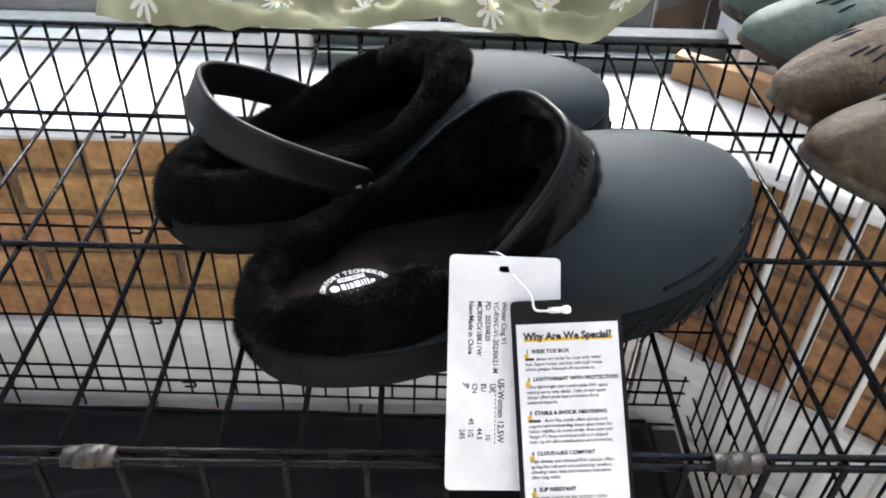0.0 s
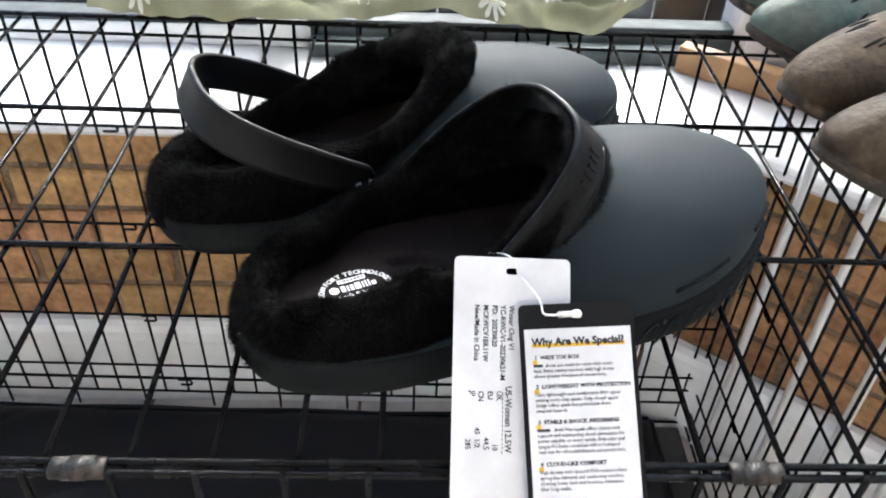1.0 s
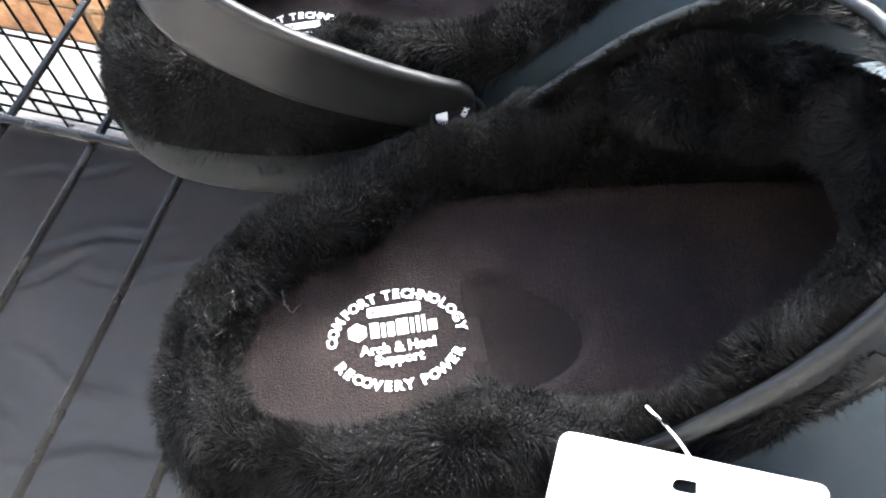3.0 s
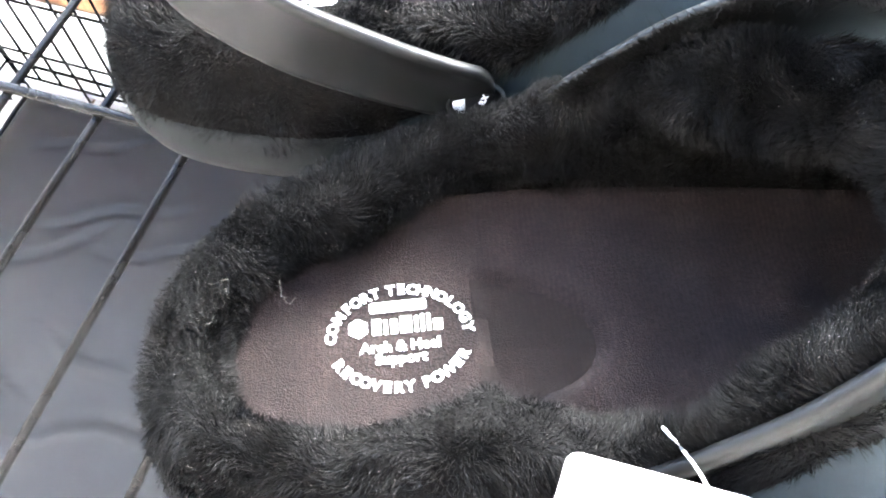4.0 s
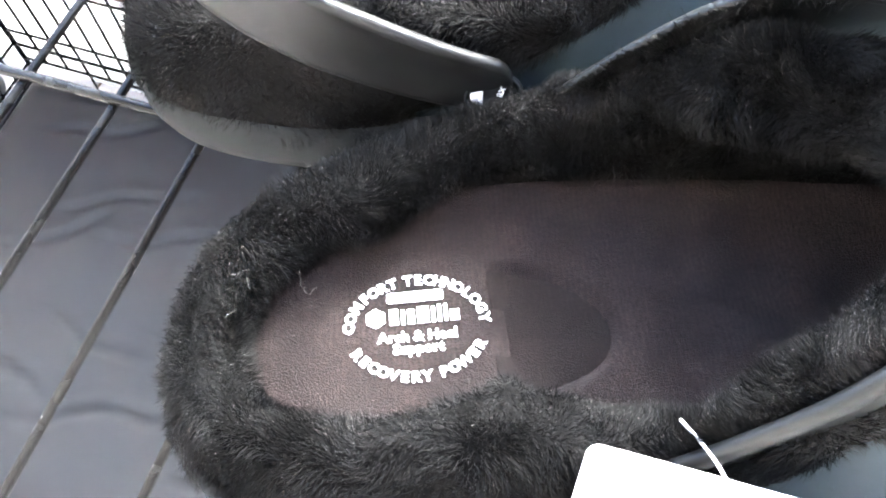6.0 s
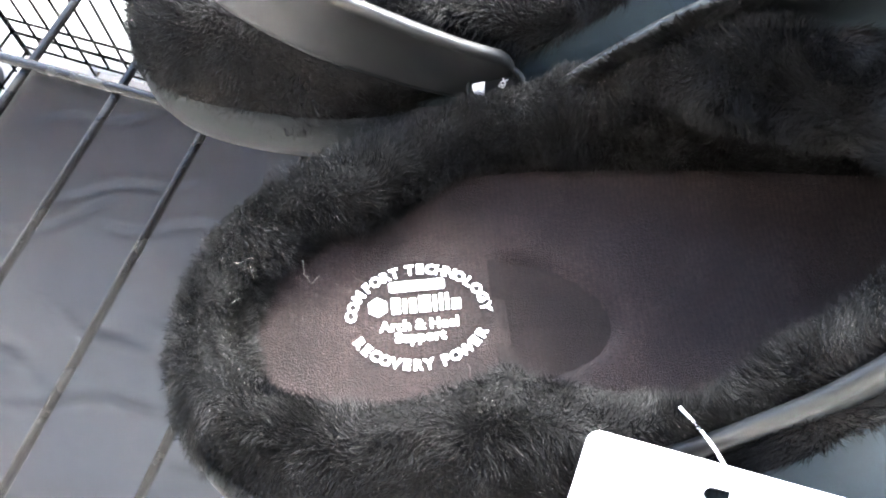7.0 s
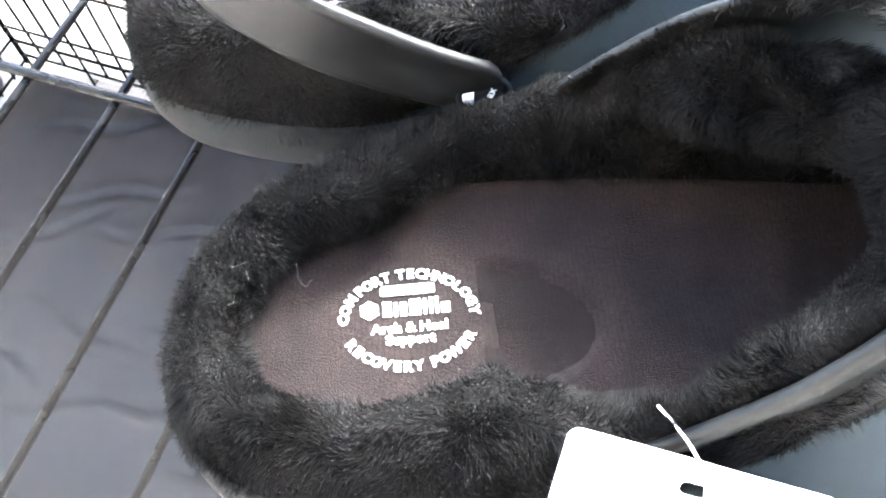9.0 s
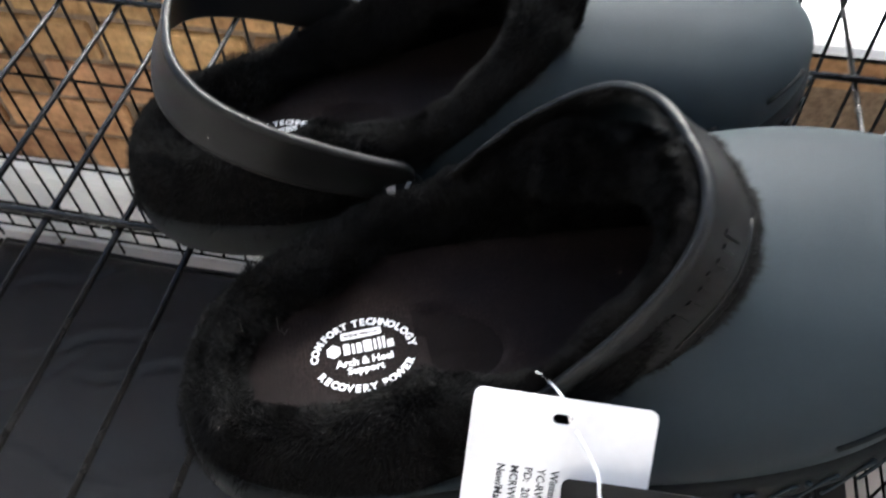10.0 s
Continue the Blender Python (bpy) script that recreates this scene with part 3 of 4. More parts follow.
    for i in range(15):
        u = i / 14
        e = E + np.array((0, 0, -0.002)) + toc * 0.0035
        c1 = e.copy()
        c2 = I.copy()
        flat = I[:, :2] - e[:, :2]
        lw = np.minimum(1.0, np.linalg.norm(flat, axis=1) / 0.06)
        rs = np.maximum(0.0, (e[:, 2] - I[:, 2]))
        c1[:, :2] += flat * 0.33
        c1[:, 2] -= (0.50 * rs + 0.006) * lw * lw
        c2[:, 2] += rs * 0.5
        rows.append((1 - u) ** 3 * e + 3 * u * (1 - u) ** 2 * c1 + 3 * u * u * (1 - u) * c2 + u ** 3 * I)
    v, f = loft(rows)
    lining = pieces("lining", v, f, M_FUR, thing, "black plush fur lining")
    liner_rows = rows

    # plush collar rolled over the edge, thickest round the heel
    rows, nr = [], 18
    up = np.array((0, 0, 1.0))
    heel = np.array([max(0.0, min(1.0, (0.150 - e[0]) / 0.05)) for e in E])
    outw = -toc.copy()
    outw[:, 2] *= 0.25
    outw /= np.linalg.norm(outw, axis=1)[:, None]
    tan = np.roll(E, -1, 0) - np.roll(E, 1, 0)
    tan /= np.linalg.norm(tan, axis=1)[:, None]
    ax2 = np.cross(tan, outw)
    ax2 *= np.sign(ax2[:, 2:3] + 1e-9)
    for j in range(nr):
        a = 2 * math.pi * j / nr
        row = np.zeros((NR, 3))
        for i in range(NR):
            far = E[i][1] > 0.0
            h = heel[i] if not far else max(0.0, min(1.0, (0.100 - E[i][0]) / 0.045))
            back_end = max(0.0, min(1.0, (0.055 - E[i][0]) / 0.035)) if side > 0 else -0.3
            arm = max(0.0, min(1.0, (E[i][0] - 0.072) / 0.03, (0.185 - E[i][0]) / 0.03)) if far else 0.0
            front_end = max(0.0, min(1.0, (E[i][0] - 0.165) / 0.03)) if side < 0 else 0.0
            near = min(1.0, max(0.0, -E[i][1] / 0.022)) * min(1.0, max(0.0, (E[i][0] - 0.006) / 0.018)) * min(1.0, max(0.0, (0.185 - E[i][0]) / 0.05))
            c = E[i] + toc[i] * (0.0025 * (1 - h) + 0.0110 * h + 0.0066 * near - 0.0015 * back_end) + up * (0.0015 * h + 0.0045 * near + 0.003 * front_end + 0.005 * arm) - toc[i] * 0.002 * arm
            c = c + np.array((0.004, 0, 0)) * front_end
            crown = max(0.0, min(1.0, (E[i][0] - 0.150) / 0.03)) if side > 0 else 0.0
            c = c + up * 0.0065 * crown + toc[i] * 0.0090 * crown
            ra = 0.0080 * (1 - h) + 0.0128 * h + 0.0030 * near - 0.0026 * back_end + 0.0055 * front_end - 0.001 * arm + 0.0020 * crown
            rb = 0.0085 * (1 - h) + 0.0170 * h + 0.003 * near - 0.002 * back_end + 0.003 * front_end + 0.005 * arm + 0.006 * crown
            wob = 1 + 0.14 * noise.noise((E[i][0] * 60 + seed, E[i][1] * 60, j * 0.7))
            row[i] = c + (outw[i] * math.cos(a) * ra + ax2[i] * math.sin(a) * rb) * wob
            row[i][2] -= 0.015 * h * max(0.0, math.cos(a)) ** 1.5
            row[i][:2] += outw[i][:2] * 0.003 * h * max(0.0, math.cos(a)) ** 1.5
        rows.append(row)
    rows.append(rows[0])
    v, f = loft(rows)
    collar = pieces("fur_collar", v, f, M_FUR, thing, "black plush fur collar rolled over the edge")

    # plush strands on collar and lining
    rng = np.random.default_rng(seed)
    C = np.array(rows)

    def strands(grid, count, length, u_range, per=None):
        nu, nv = grid.shape[0] - 1, grid.shape[1]
        u = rng.uniform(u_range[0] * nu, u_range[1] * nu - 1e-6, count)
        w = rng.uniform(0, nv - 1e-6, count)
        i, j = u.astype(int), w.astype(int)
        fu, fw = (u - i)[:, None], (w - j)[:, None]
        j2 = (j + 1) % nv
        a, b, c, d = grid[i, j], grid[i + 1, j], grid[i, j2], grid[i + 1, j2]
        p = a * (1 - fu) * (1 - fw) + b * fu * (1 - fw) + c * (1 - fu) * fw + d * fu * fw
        du, dw = (b - a), (c - a)
        n = np.cross(du, dw)
        n /= np.linalg.norm(n, axis=1)[:, None] + 1e-12
        return p, n

    def blades(p, n, length, lean):
        k = len(p)
        clump = np.array([noise.noise_vector((q[0] * 95 + seed, q[1] * 95, q[2] * 95)) for q in p])
        clump2 = np.array([noise.noise_vector((q[0] * 33 + seed, q[1] * 33, q[2] * 33)) for q in p])
        dirn = n * 0.42 + clump * 1.0 + clump2 * 1.1 + rng.normal(0, 0.30, (k, 3)) + lean
        dirn -= n * np.minimum(0, (dirn * n).sum(1) - 0.15)[:, None]
        dirn /= np.linalg.norm(dirn, axis=1)[:, None]
        ln = length * rng.uniform(0.55, 1.15, k)[:, None]
        sidev = np.cross(dirn, rng.normal(0, 1, (k, 3)))
        sidev /= np.linalg.norm(sidev, axis=1)[:, None] + 1e-9
        wd = 0.00008
        mid = p + dirn * ln * 0.55
        tip = p + dirn * ln + (clump * 0.35 + clump2 * 0.3) * ln + np.array((0, 0, -0.15)) * ln
        V = np.stack((p - sidev * wd - n * 0.0006, p + sidev * wd - n * 0.0006, mid + sidev * wd * 0.8, mid - sidev * wd * 0.8, tip), 1).reshape(-1, 3)
        F = []
        for q in range(k):
            o = 5 * q
            F.append((o, o + 1, o + 2, o + 3))
            F.append((o + 3, o + 2, o + 4))
        return V, F

    G = np.array(C)
    p1, n1 = strands(G, 190000 if side > 0 else 130000, 0.008, (0, 1))
    sgn = np.sign(((p1 - (E[np.argmin(((p1[:, None, :2] - E[None, ::6, :2]) ** 2).sum(2), 1) * 6])) * n1).sum(1).mean())
    V, F = blades(p1, n1 * sgn, 0.0043, np.array((0, 0, 0.0)))
    tagged(pieces("fur_fluff", V, F, M_HAIR, collar, "soft black plush strands", smooth=False), kind="stuff")
    L = np.array(liner_rows)
    p2, n2 = strands(L, 60000, 0.008, (0, 0.95))
    inwards = np.array((0.13, 0, 0.045)) - p2
    n2 *= np.sign((n2 * inwards).sum(1))[:, None]
    V, F = blades(p2, n2, 0.0045, np.array((0, 0, 0.1)))
    tagged(pieces("fur_fluff", V, F, M_HAIR, lining, "soft black plush strands", smooth=False), kind="stuff")

    # foot bed
    ins = waist(inset(0.0150))
    order = 120
    verts, faces, nx, nyy = [], [], order, 44
    xs = np.linspace(ins[:, 0].min() + 0.001, ins[:, 0].max() - 0.001, nx)
    a = ins[:NR // 2 + 1]
    b = np.vstack((ins[NR // 2:], ins[:1]))[::-1]
    ya = np.interp(xs, a[:, 0], a[:, 1])
    yb = np.interp(xs, b[:, 0], b[:, 1])

    def bed(s, d):
        l, h = np.interp(s, xs, ya), np.interp(s, xs, yb)
        return insole_height(s, d, (l + h) / 2, abs(h - l) / 2 + 1e-6)

    for i in range(nx):
        for j in range(nyy):
            y = ya[i] + (yb[i] - ya[i]) * j / (nyy - 1)
            verts.append((xs[i], y, bed(xs[i], y)))
    for i in range(nx - 1):
        for j in range(nyy - 1):
            q = (i * nyy + j, (i + 1) * nyy + j, (i + 1) * nyy + j + 1, i * nyy + j + 1)
            faces.append(q if side > 0 else q[::-1])
    insole = pieces("insole", verts, faces, M_INSOLE, thing, "dark brown suede insole with an oval pad recess and white print")
    insole_print(insole, bed, 0.0773, 0.0090 if side > 0 else 0.006)

    # recessed oval pad, coloured darker than the foot bed around it
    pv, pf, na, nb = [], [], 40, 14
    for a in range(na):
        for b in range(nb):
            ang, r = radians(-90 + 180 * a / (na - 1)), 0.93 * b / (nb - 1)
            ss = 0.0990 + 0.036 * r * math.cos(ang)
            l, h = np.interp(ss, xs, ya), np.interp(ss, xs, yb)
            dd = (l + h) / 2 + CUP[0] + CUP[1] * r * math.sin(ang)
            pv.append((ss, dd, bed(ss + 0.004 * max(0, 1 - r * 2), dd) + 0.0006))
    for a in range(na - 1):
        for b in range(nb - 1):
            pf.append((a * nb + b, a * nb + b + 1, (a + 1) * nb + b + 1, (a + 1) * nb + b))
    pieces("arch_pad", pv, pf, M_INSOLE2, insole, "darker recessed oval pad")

    # two slots each side of the toe, just above the sole
    for sg in (1, -1):
        for (j0, j1) in ((0.308, 0.349), (0.386, 0.419)):
            for frac in ((j0, j1),):
                pts = []
                for q in np.linspace(frac[0], frac[1], 8):
                    jj = q * NR if sg > 0 else NR - q * NR
                    j = int(jj) % NR
                    t = jj - int(jj)
                    b = outer[3][j] * (1 - t) + outer[3][(j + 1) % NR] * t
                    o = b - np.array((0.2, 0, b[2]))
                    o /= np.linalg.norm(o)
                    pts.append(b + o * 0.0002)
                # no hollow is cut: dark tubes on the upper give the slot's shade
                tube("vent_slot", pts, 0.0013, M_EVA_SOLE, upper, "narrow moulded slot")
                tube("slot_end_shade", [pts[-1], pts[-1] + (pts[-1] - pts[-2]) * 0.6], 0.0017, M_HOLE_SHADE, upper)
    return upper


def insole_print(insole, bed, cs, cd):
    """White print: curved words round a plain mark, on the foot bed."""
    def lay(v, f, name):
        v = [(cs + x, cd + y, bed(cs + x, cd + y) + 0.0004) for x, y, _ in v]
        return pieces(name, v, f, M_PRINT, insole, "white printed lettering", smooth=False)

    def arc(text, rx, ry, a0, a1, size, inward):
        chunks = []
        widths = [0.40 if c == " " else (0.98 if c in "MW" else 0.76) for c in text]
        tot = sum(widths)
        aa = np.radians(np.linspace(a0, a1, 200))
        way = np.concatenate(([0], np.cumsum(np.hypot(np.diff(rx * np.cos(aa)), np.diff(ry * np.sin(aa))))))
        pos = 0.0
        for c, w in zip(text, widths):
            t = (pos + w / 2) / tot
            pos += w
            if c == " ":
                continue
            a = float(np.interp(t * way[-1], way, aa))
            x, y = rx * math.cos(a), ry * math.sin(a)
            tx, ty = -rx * math.sin(a), ry * math.cos(a)
            ang = math.atan2(ty, tx)
            if not inward:
                ang += math.pi
            v, f = text_mesh(c, size, size * 0.045, "CENTER")
            ca, sa = math.cos(ang), math.sin(ang)
            v = [(x + p[0] * ca - p[1] * sa, y + p[0] * sa + p[1] * ca, 0) for p in v]
            chunks.append((v, f))
        return join_data(chunks)

    lay(*arc("COMFORT TECHNOLOGY", 0.0183, 0.0134, 183, -3, 0.0043, False), "curved_lettering")
    lay(*arc("RECOVERY POWER", 0.0213, 0.0166, 203, 337, 0.0043, True), "curved_lettering")
    # label bar, plain mark and straight words
    bar = [(-0.0078, 0.0079), (0.0078, 0.0079), (0.0083, 0.0084), (0.0083, 0.0107), (0.0078, 0.0112), (-0.0078, 0.0112), (-0.0083, 0.0107), (-0.0083, 0.0084)]
    lay([(x, y, 0) for x, y in bar], [tuple(range(8))], "print_bar")
    v, f = text_mesh("WIDE WIDTH", 0.0020, 0.00008, "CENTER")
    v = [(cs + p[0] * 1.15, cd + 0.0088 + p[1], bed(cs + p[0], cd + 0.0088 + p[1]) + 0.0006) for p in v]
    pieces("bar_lettering", v, f, M_INSOLE, insole, "dark lettering on the white bar", smooth=False)
    hx = [(-0.0118 + 0.0031 * math.cos(a), 0.0035 + 0.0031 * math.sin(a), 0) for a in np.linspace(math.pi / 2, 2.5 * math.pi, 7)[:6]]
    lay(hx, [tuple(range(6))], "print_mark")
    chunks = []
    x = -0.0078
    for w, h in ((0.0026, 0.0050), (0.0011, 0.0046), (0.0020, 0.0046), (0.0034, 0.0052), (0.0010, 0.0050), (0.0010, 0.0054), (0.0010, 0.0054), (0.0026, 0.0034)):
        chunks.append(([(x, 0.0010, 0), (x + w, 0.0010, 0), (x + w, 0.0010 + h, 0), (x, 0.0010 + h, 0)], [(0, 1, 2, 3)]))
        x += w + 0.0008
    lay(*join_data(chunks), "print_bar")
    for body, yy in (("Arch & Heel", -0.0042), ("Support", -0.0079)):
        v, f = text_mesh(body, 0.0043, 0.00016, "CENTER")
        lay([(p[0] * 1.05, p[1] + yy, 0) for p in v], f, "lettering")


def rivet_label(st, m):
    """An oval rivet sunk in the strap's end, with a black and white sticker."""
    a, b = 0.0074, 0.0058
    turn = np.linspace(0, 2 * math.pi, 33)[:-1]
    rows = [[(a * k * math.cos(w), b * k * math.sin(w), z) for w in turn] for k, z in ((1.22, -0.0006), (1.16, 0.0007), (1.05, 0.0008), (1.0, 0.0), (0.97, -0.0002))]
    v, f = loft(rows)
    f.append(tuple(range(128, 160)))
    r = pieces("rivet", v, f, M_EVA_SOLE, st, "oval black rivet with a black and white sticker")
    r.matrix_local = m
    disc = [(0.94 * a * math.cos(w), 0.94 * b * math.sin(w), 0.0) for w in turn]
    pieces("sticker", disc, [tuple(range(32))], M_CARDBLACK, r, "black sticker", smooth=False)
    half = [p for p in [(0.94 * a * math.cos(w), 0.94 * b * math.sin(w), 0.00015) for w in np.linspace(radians(118), radians(242), 14)]]
    pieces("sticker_side", half, [tuple(range(14))], M_CARD, r, "white side of the sticker", smooth=False)
    v, f = text_mesh("ax", 0.0036, 0.00008)
    c, q = math.cos(radians(62)), math.sin(radians(62))
    pieces("lettering", [(0.0022 + p[0] * c - p[1] * q, -0.0012 + p[0] * q + p[1] * c, 0.0002) for p in v], f, M_CARD, r, "white lettering", smooth=False)


def strap(thing, pivot, top, side, width):
    """A moulded strap that loops from pivot to pivot over the far point top (along, height)."""
    py, (ps, pz), (ts, tz) = 0.0515 if side > 0 else 0.0555, pivot, top
    near, away = (0.89, 1.13) if side > 0 else (1.0, 1.0)      # the turned-up strap is pressed in on its near side
    u = np.array((ts - ps, 0, tz - pz))
    reach = np.linalg.norm(u)
    u /= reach
    nrm = np.cross(u, (0, 1, 0))
    nn = 72
    cps = [(-1.0, -0.06), (-1.02, 0.14), (-1.0, 0.36), (-0.93, 0.60), (-0.74, 0.84), (-0.42, 0.97), (0, 1.0), (0.42, 0.97), (0.74, 0.84), (0.93, 0.60), (1.0, 0.36), (1.02, 0.14), (1.0, -0.06)]
    cc = catmull(cps, nn)
    th, v, f = 0.0036, [], []
    prof = [(-0.5, -0.35), (-0.5, 0.25), (-0.46, 0.5), (-0.38, 0.55), (-0.34, 0.42), (0.34, 0.42), (0.38, 0.55), (0.46, 0.5), (0.5, 0.25), (0.5, -0.35), (0.44, -0.5), (-0.44, -0.5)]
    k = len(prof)
    cen = []
    for i in range(nn):
        a, b = cc[i]
        c = np.array((ps, 0, pz)) + u * reach * b + np.array((0, 1.0, 0)) * py * a * (near if a < 0 else away)
        cen.append(c)
    cen = np.array(cen)
    tan = np.gradient(cen, axis=0)
    tan /= np.linalg.norm(tan, axis=1)[:, None]
    for i in range(nn):
        e = min(i, nn - 1 - i)
        wdt = width * (0.85 + 0.15 * min(1, e / 14)) * (math.sqrt(min(1, (e + 0.4) / 3.0)))
        out = np.cross(tan[i], nrm)
        out /= np.linalg.norm(out)
        if (out @ (cen[i] - np.array((ps, 0, pz)) - u * reach * 0.3)) < 0:
            out = -out
        for a, b in prof:
            v.append(cen[i] + nrm * a * wdt + out * b * th)
    for i in range(nn - 1):
        for j in range(k):
            q = (j + 1) % k
            f.append((i * k + j, i * k + q, (i + 1) * k + q, (i + 1) * k + j))
    f += [tuple(range(k))[::-1], tuple(range((nn - 1) * k, nn * k))]
    st = pieces("heel_strap", v, f, M_STRAP, thing, "smooth black foam strap with a raised edge")
    me = st.data
    bm = bmesh.new()
    bm.from_mesh(me)
    bmesh.ops.recalc_face_normals(bm, faces=bm.faces)
    bm.to_mesh(me)
    bm.free()
    for sg in (1, -1):
        if side > 0:
            bmr = bmesh.new()
            bmesh.ops.create_cone(bmr, cap_ends=True, segments=24, radius1=0.0085, radius2=0.007, depth=0.004)
            bmesh.ops.bevel(bmr, geom=[e for e in bmr.edges if len(e.link_faces) == 2 and abs(e.calc_face_angle(0)) > 0.5], offset=0.0008, segments=2, affect="EDGES")
            r = part("rivet", bmr, M_STRAP, st, "round black rivet")
            r.matrix_local = pose(ps, sg * (py * (near if sg < 0 else away) + 0.003), pz, -90 * sg, 0, 0)
        else:
            rivet_label(st, pose(ps + 0.001, sg * (py + 0.0022), pz - 0.0012, -90 * sg, 0, 0) @ pose(0, 0, 0.0004, 22 * sg, 0, 0))
    return st, cen, nrm


def clog(m, side, label, seed, strap_pivot, strap_top, width=0.022):
    c = root("lined_clog", m, label, "clog", "pair of lined clogs")
    clog_body(side, c, seed)
    st, cen, nrm = strap(c, strap_pivot, strap_top, side, width)
    return c, st, cen, nrm


FRONT = pose(-0.124, 0.0615, 0.609, 0, 0, 23)
REAR = pose(-0.1945, 0.1710, 0.609, 0, 0, 23)
clog_a, strap_a, cen_a, nrm_a = clog(FRONT, 1, "black foam clog lined with black fur, strap forward, tags attached", 11, (0.121, 0.036), (0.200, 0.109), 0.033)
clog_b, strap_b, cen_b, nrm_b = clog(REAR, -1, "black foam clog lined with black fur, strap round the heel", 12, (0.127, 0.046), (0.041, 0.092), 0.024)

# plain raised shapes moulded into the forward strap
for k, q in enumerate((20, 21.2, 22.4, 23.6, 24.8, 26, 27.2)):
    i = int(q)
    t = q - i
    c = cen_a[i] * (1 - t) + cen_a[i + 1] * t
    d = cen_a[i + 1] - cen_a[i]
    d /= np.linalg.norm(d)
    o = np.cross(d, nrm_a)
    o /= np.linalg.norm(o)
    o *= np.sign(o @ (c - np.array((0.13, 0, 0.05))))
    ln = 0.0034 if k % 3 else 0.0046
    v = [c + nrm_a * a * ln + d * b * 0.0009 + o * z for z in (0.0010, 0.0021) for a, b in ((-1, -1), (1, -1), (1, 1), (-1, 1))]
    pieces("raised_mark", v, [(0, 1, 2, 3), (4, 7, 6, 5), (0, 4, 5, 1), (1, 5, 6, 2), (2, 6, 7, 3), (3, 7, 4, 0)], M_STRAP, strap_a, smooth=False)
rim = []
for q in range(18, 31):
    d = cen_a[q + 1] - cen_a[q]
    d /= np.linalg.norm(d)
    o = np.cross(d, nrm_a)
    o /= np.linalg.norm(o)
    o *= np.sign(o @ (cen_a[q] - np.array((0.13, 0, 0.05))))
    rim.append(cen_a[q] - nrm_a * 0.0105 + o * 0.0016)
tube("raised_line", rim, 0.0008, M_STRAP, strap_a, n=6)

# plush fringe that shows along the forward edge of the turned strap
rng = np.random.default_rng(5)
ch = []
for k, q in enumerate(np.concatenate((rng.uniform(9, 40, 8000), rng.uniform(7, 64, 5200)))):
    i = int(q)
    c = cen_a[i] * (1 - q + i) + cen_a[i + 1] * (q - i)
    d = cen_a[i + 1] - cen_a[i]
    d /= np.linalg.norm(d)
    o = np.cross(d, nrm_a)
    o /= np.linalg.norm(o)
    o *= np.sign(o @ (c - np.array((0.13, 0, 0.05))))
    wv = np.array(noise.noise_vector(tuple(c * 120))) * 0.5 + rng.normal(0, 0.25, 3)
    b = c + nrm_a * -rng.uniform(0.0100, 0.0168) + o * rng.uniform(0.0, 0.0024)
    tip = b + (nrm_a * -0.75 + wv * 0.9 + o * 0.15) * rng.uniform(0.0025, 0.0055)
    if k >= 8000:
        # inner side, between the strap and the collar
        b = c + nrm_a * rng.uniform(0.010, 0.0165) - o * rng.uniform(0.0015, 0.004)
        tip = b + (nrm_a * 0.9 + wv - o * 0.3) * rng.uniform(0.003, 0.0065)
    sd = d * 0.00013
    ch.append(([b - sd, b + sd, tip], [(0, 1, 2)]))
v, f = join_data(ch)
tagged(pieces("fur_fringe", v, f, M_HAIR, clog_a, "black plush fringe under the strap", smooth=False), kind="stuff")

# ---- paper tags ----
def card(name, origin, u, v, w, h, thick, material, label, hole):
    """A card with rounded corners and a punched slot; x runs along u, y up against v."""
    u, v = Vector(u).normalized(), Vector(v).normalized()
    n = u.cross(-v).normalized()
    yv = n.cross(u)
    m = Matrix(((u.x, yv.x, n.x, origin[0]), (u.y, yv.y, n.y, origin[1]), (u.z, yv.z, n.z, origin[2]), (0, 0, 0, 1)))
    r, pts = 0.0028, []
    for cx, cy, a0 in ((w - r, -r, 0), (r, -r, 90), (r, -h + r, 180), (w - r, -h + r, 270)):
        for a in np.linspace(a0, a0 + 90, 6):
            pts.append((cx + r * math.cos(radians(a)), cy + r * math.sin(radians(a))))
    hx, hy, hl, hr = hole
    hp = []
    for cx, a0 in ((hx + hl, -90), (hx - hl, 90)):
        for a in np.linspace(a0, a0 + 180, 8):
            hp.append((cx + hr * math.cos(radians(a)), hy + hr * math.sin(radians(a))))
    bm = bmesh.new()
    vo = [bm.verts.new((x, y, 0)) for x, y in pts]
    vh = [bm.verts.new((x, y, 0)) for x, y in hp]
    eds = [bm.edges.new((a, b)) for ring in (vo, vh) for a, b in zip(ring, ring[1:] + ring[:1])]
    bmesh.ops.triangle_fill(bm, edges=eds, use_beauty=True)
    for fc in bm.faces:
        if fc.normal.z < 0:
            fc.normal_flip()
    ext = bmesh.ops.extrude_face_region(bm, geom=bm.faces[:])
    for q in ext["geom"]:
        if isinstance(q, bmesh.types.BMVert):
            q.co.z -= thick
    bmesh.ops.recalc_face_normals(bm, faces=bm.faces)
    thing = root(name, m, label, "tag", "shoe tags")
    part("card", bm, material, thing, smooth=False)
    return thing


def print_on(thing, name, body, x, y, size, material, turn=0, bold=0.0, stretch=1.0, lift=0.00015):
    v, f = text_mesh(body, size, bold)
    c, s = math.cos(radians(turn)), math.sin(radians(turn))
    v = [(x + p[0] * stretch * c - p[1] * s, y + p[0] * stretch * s + p[1] * c, lift) for p in v]
    return pieces(name, v, f, material, thing, smooth=False)


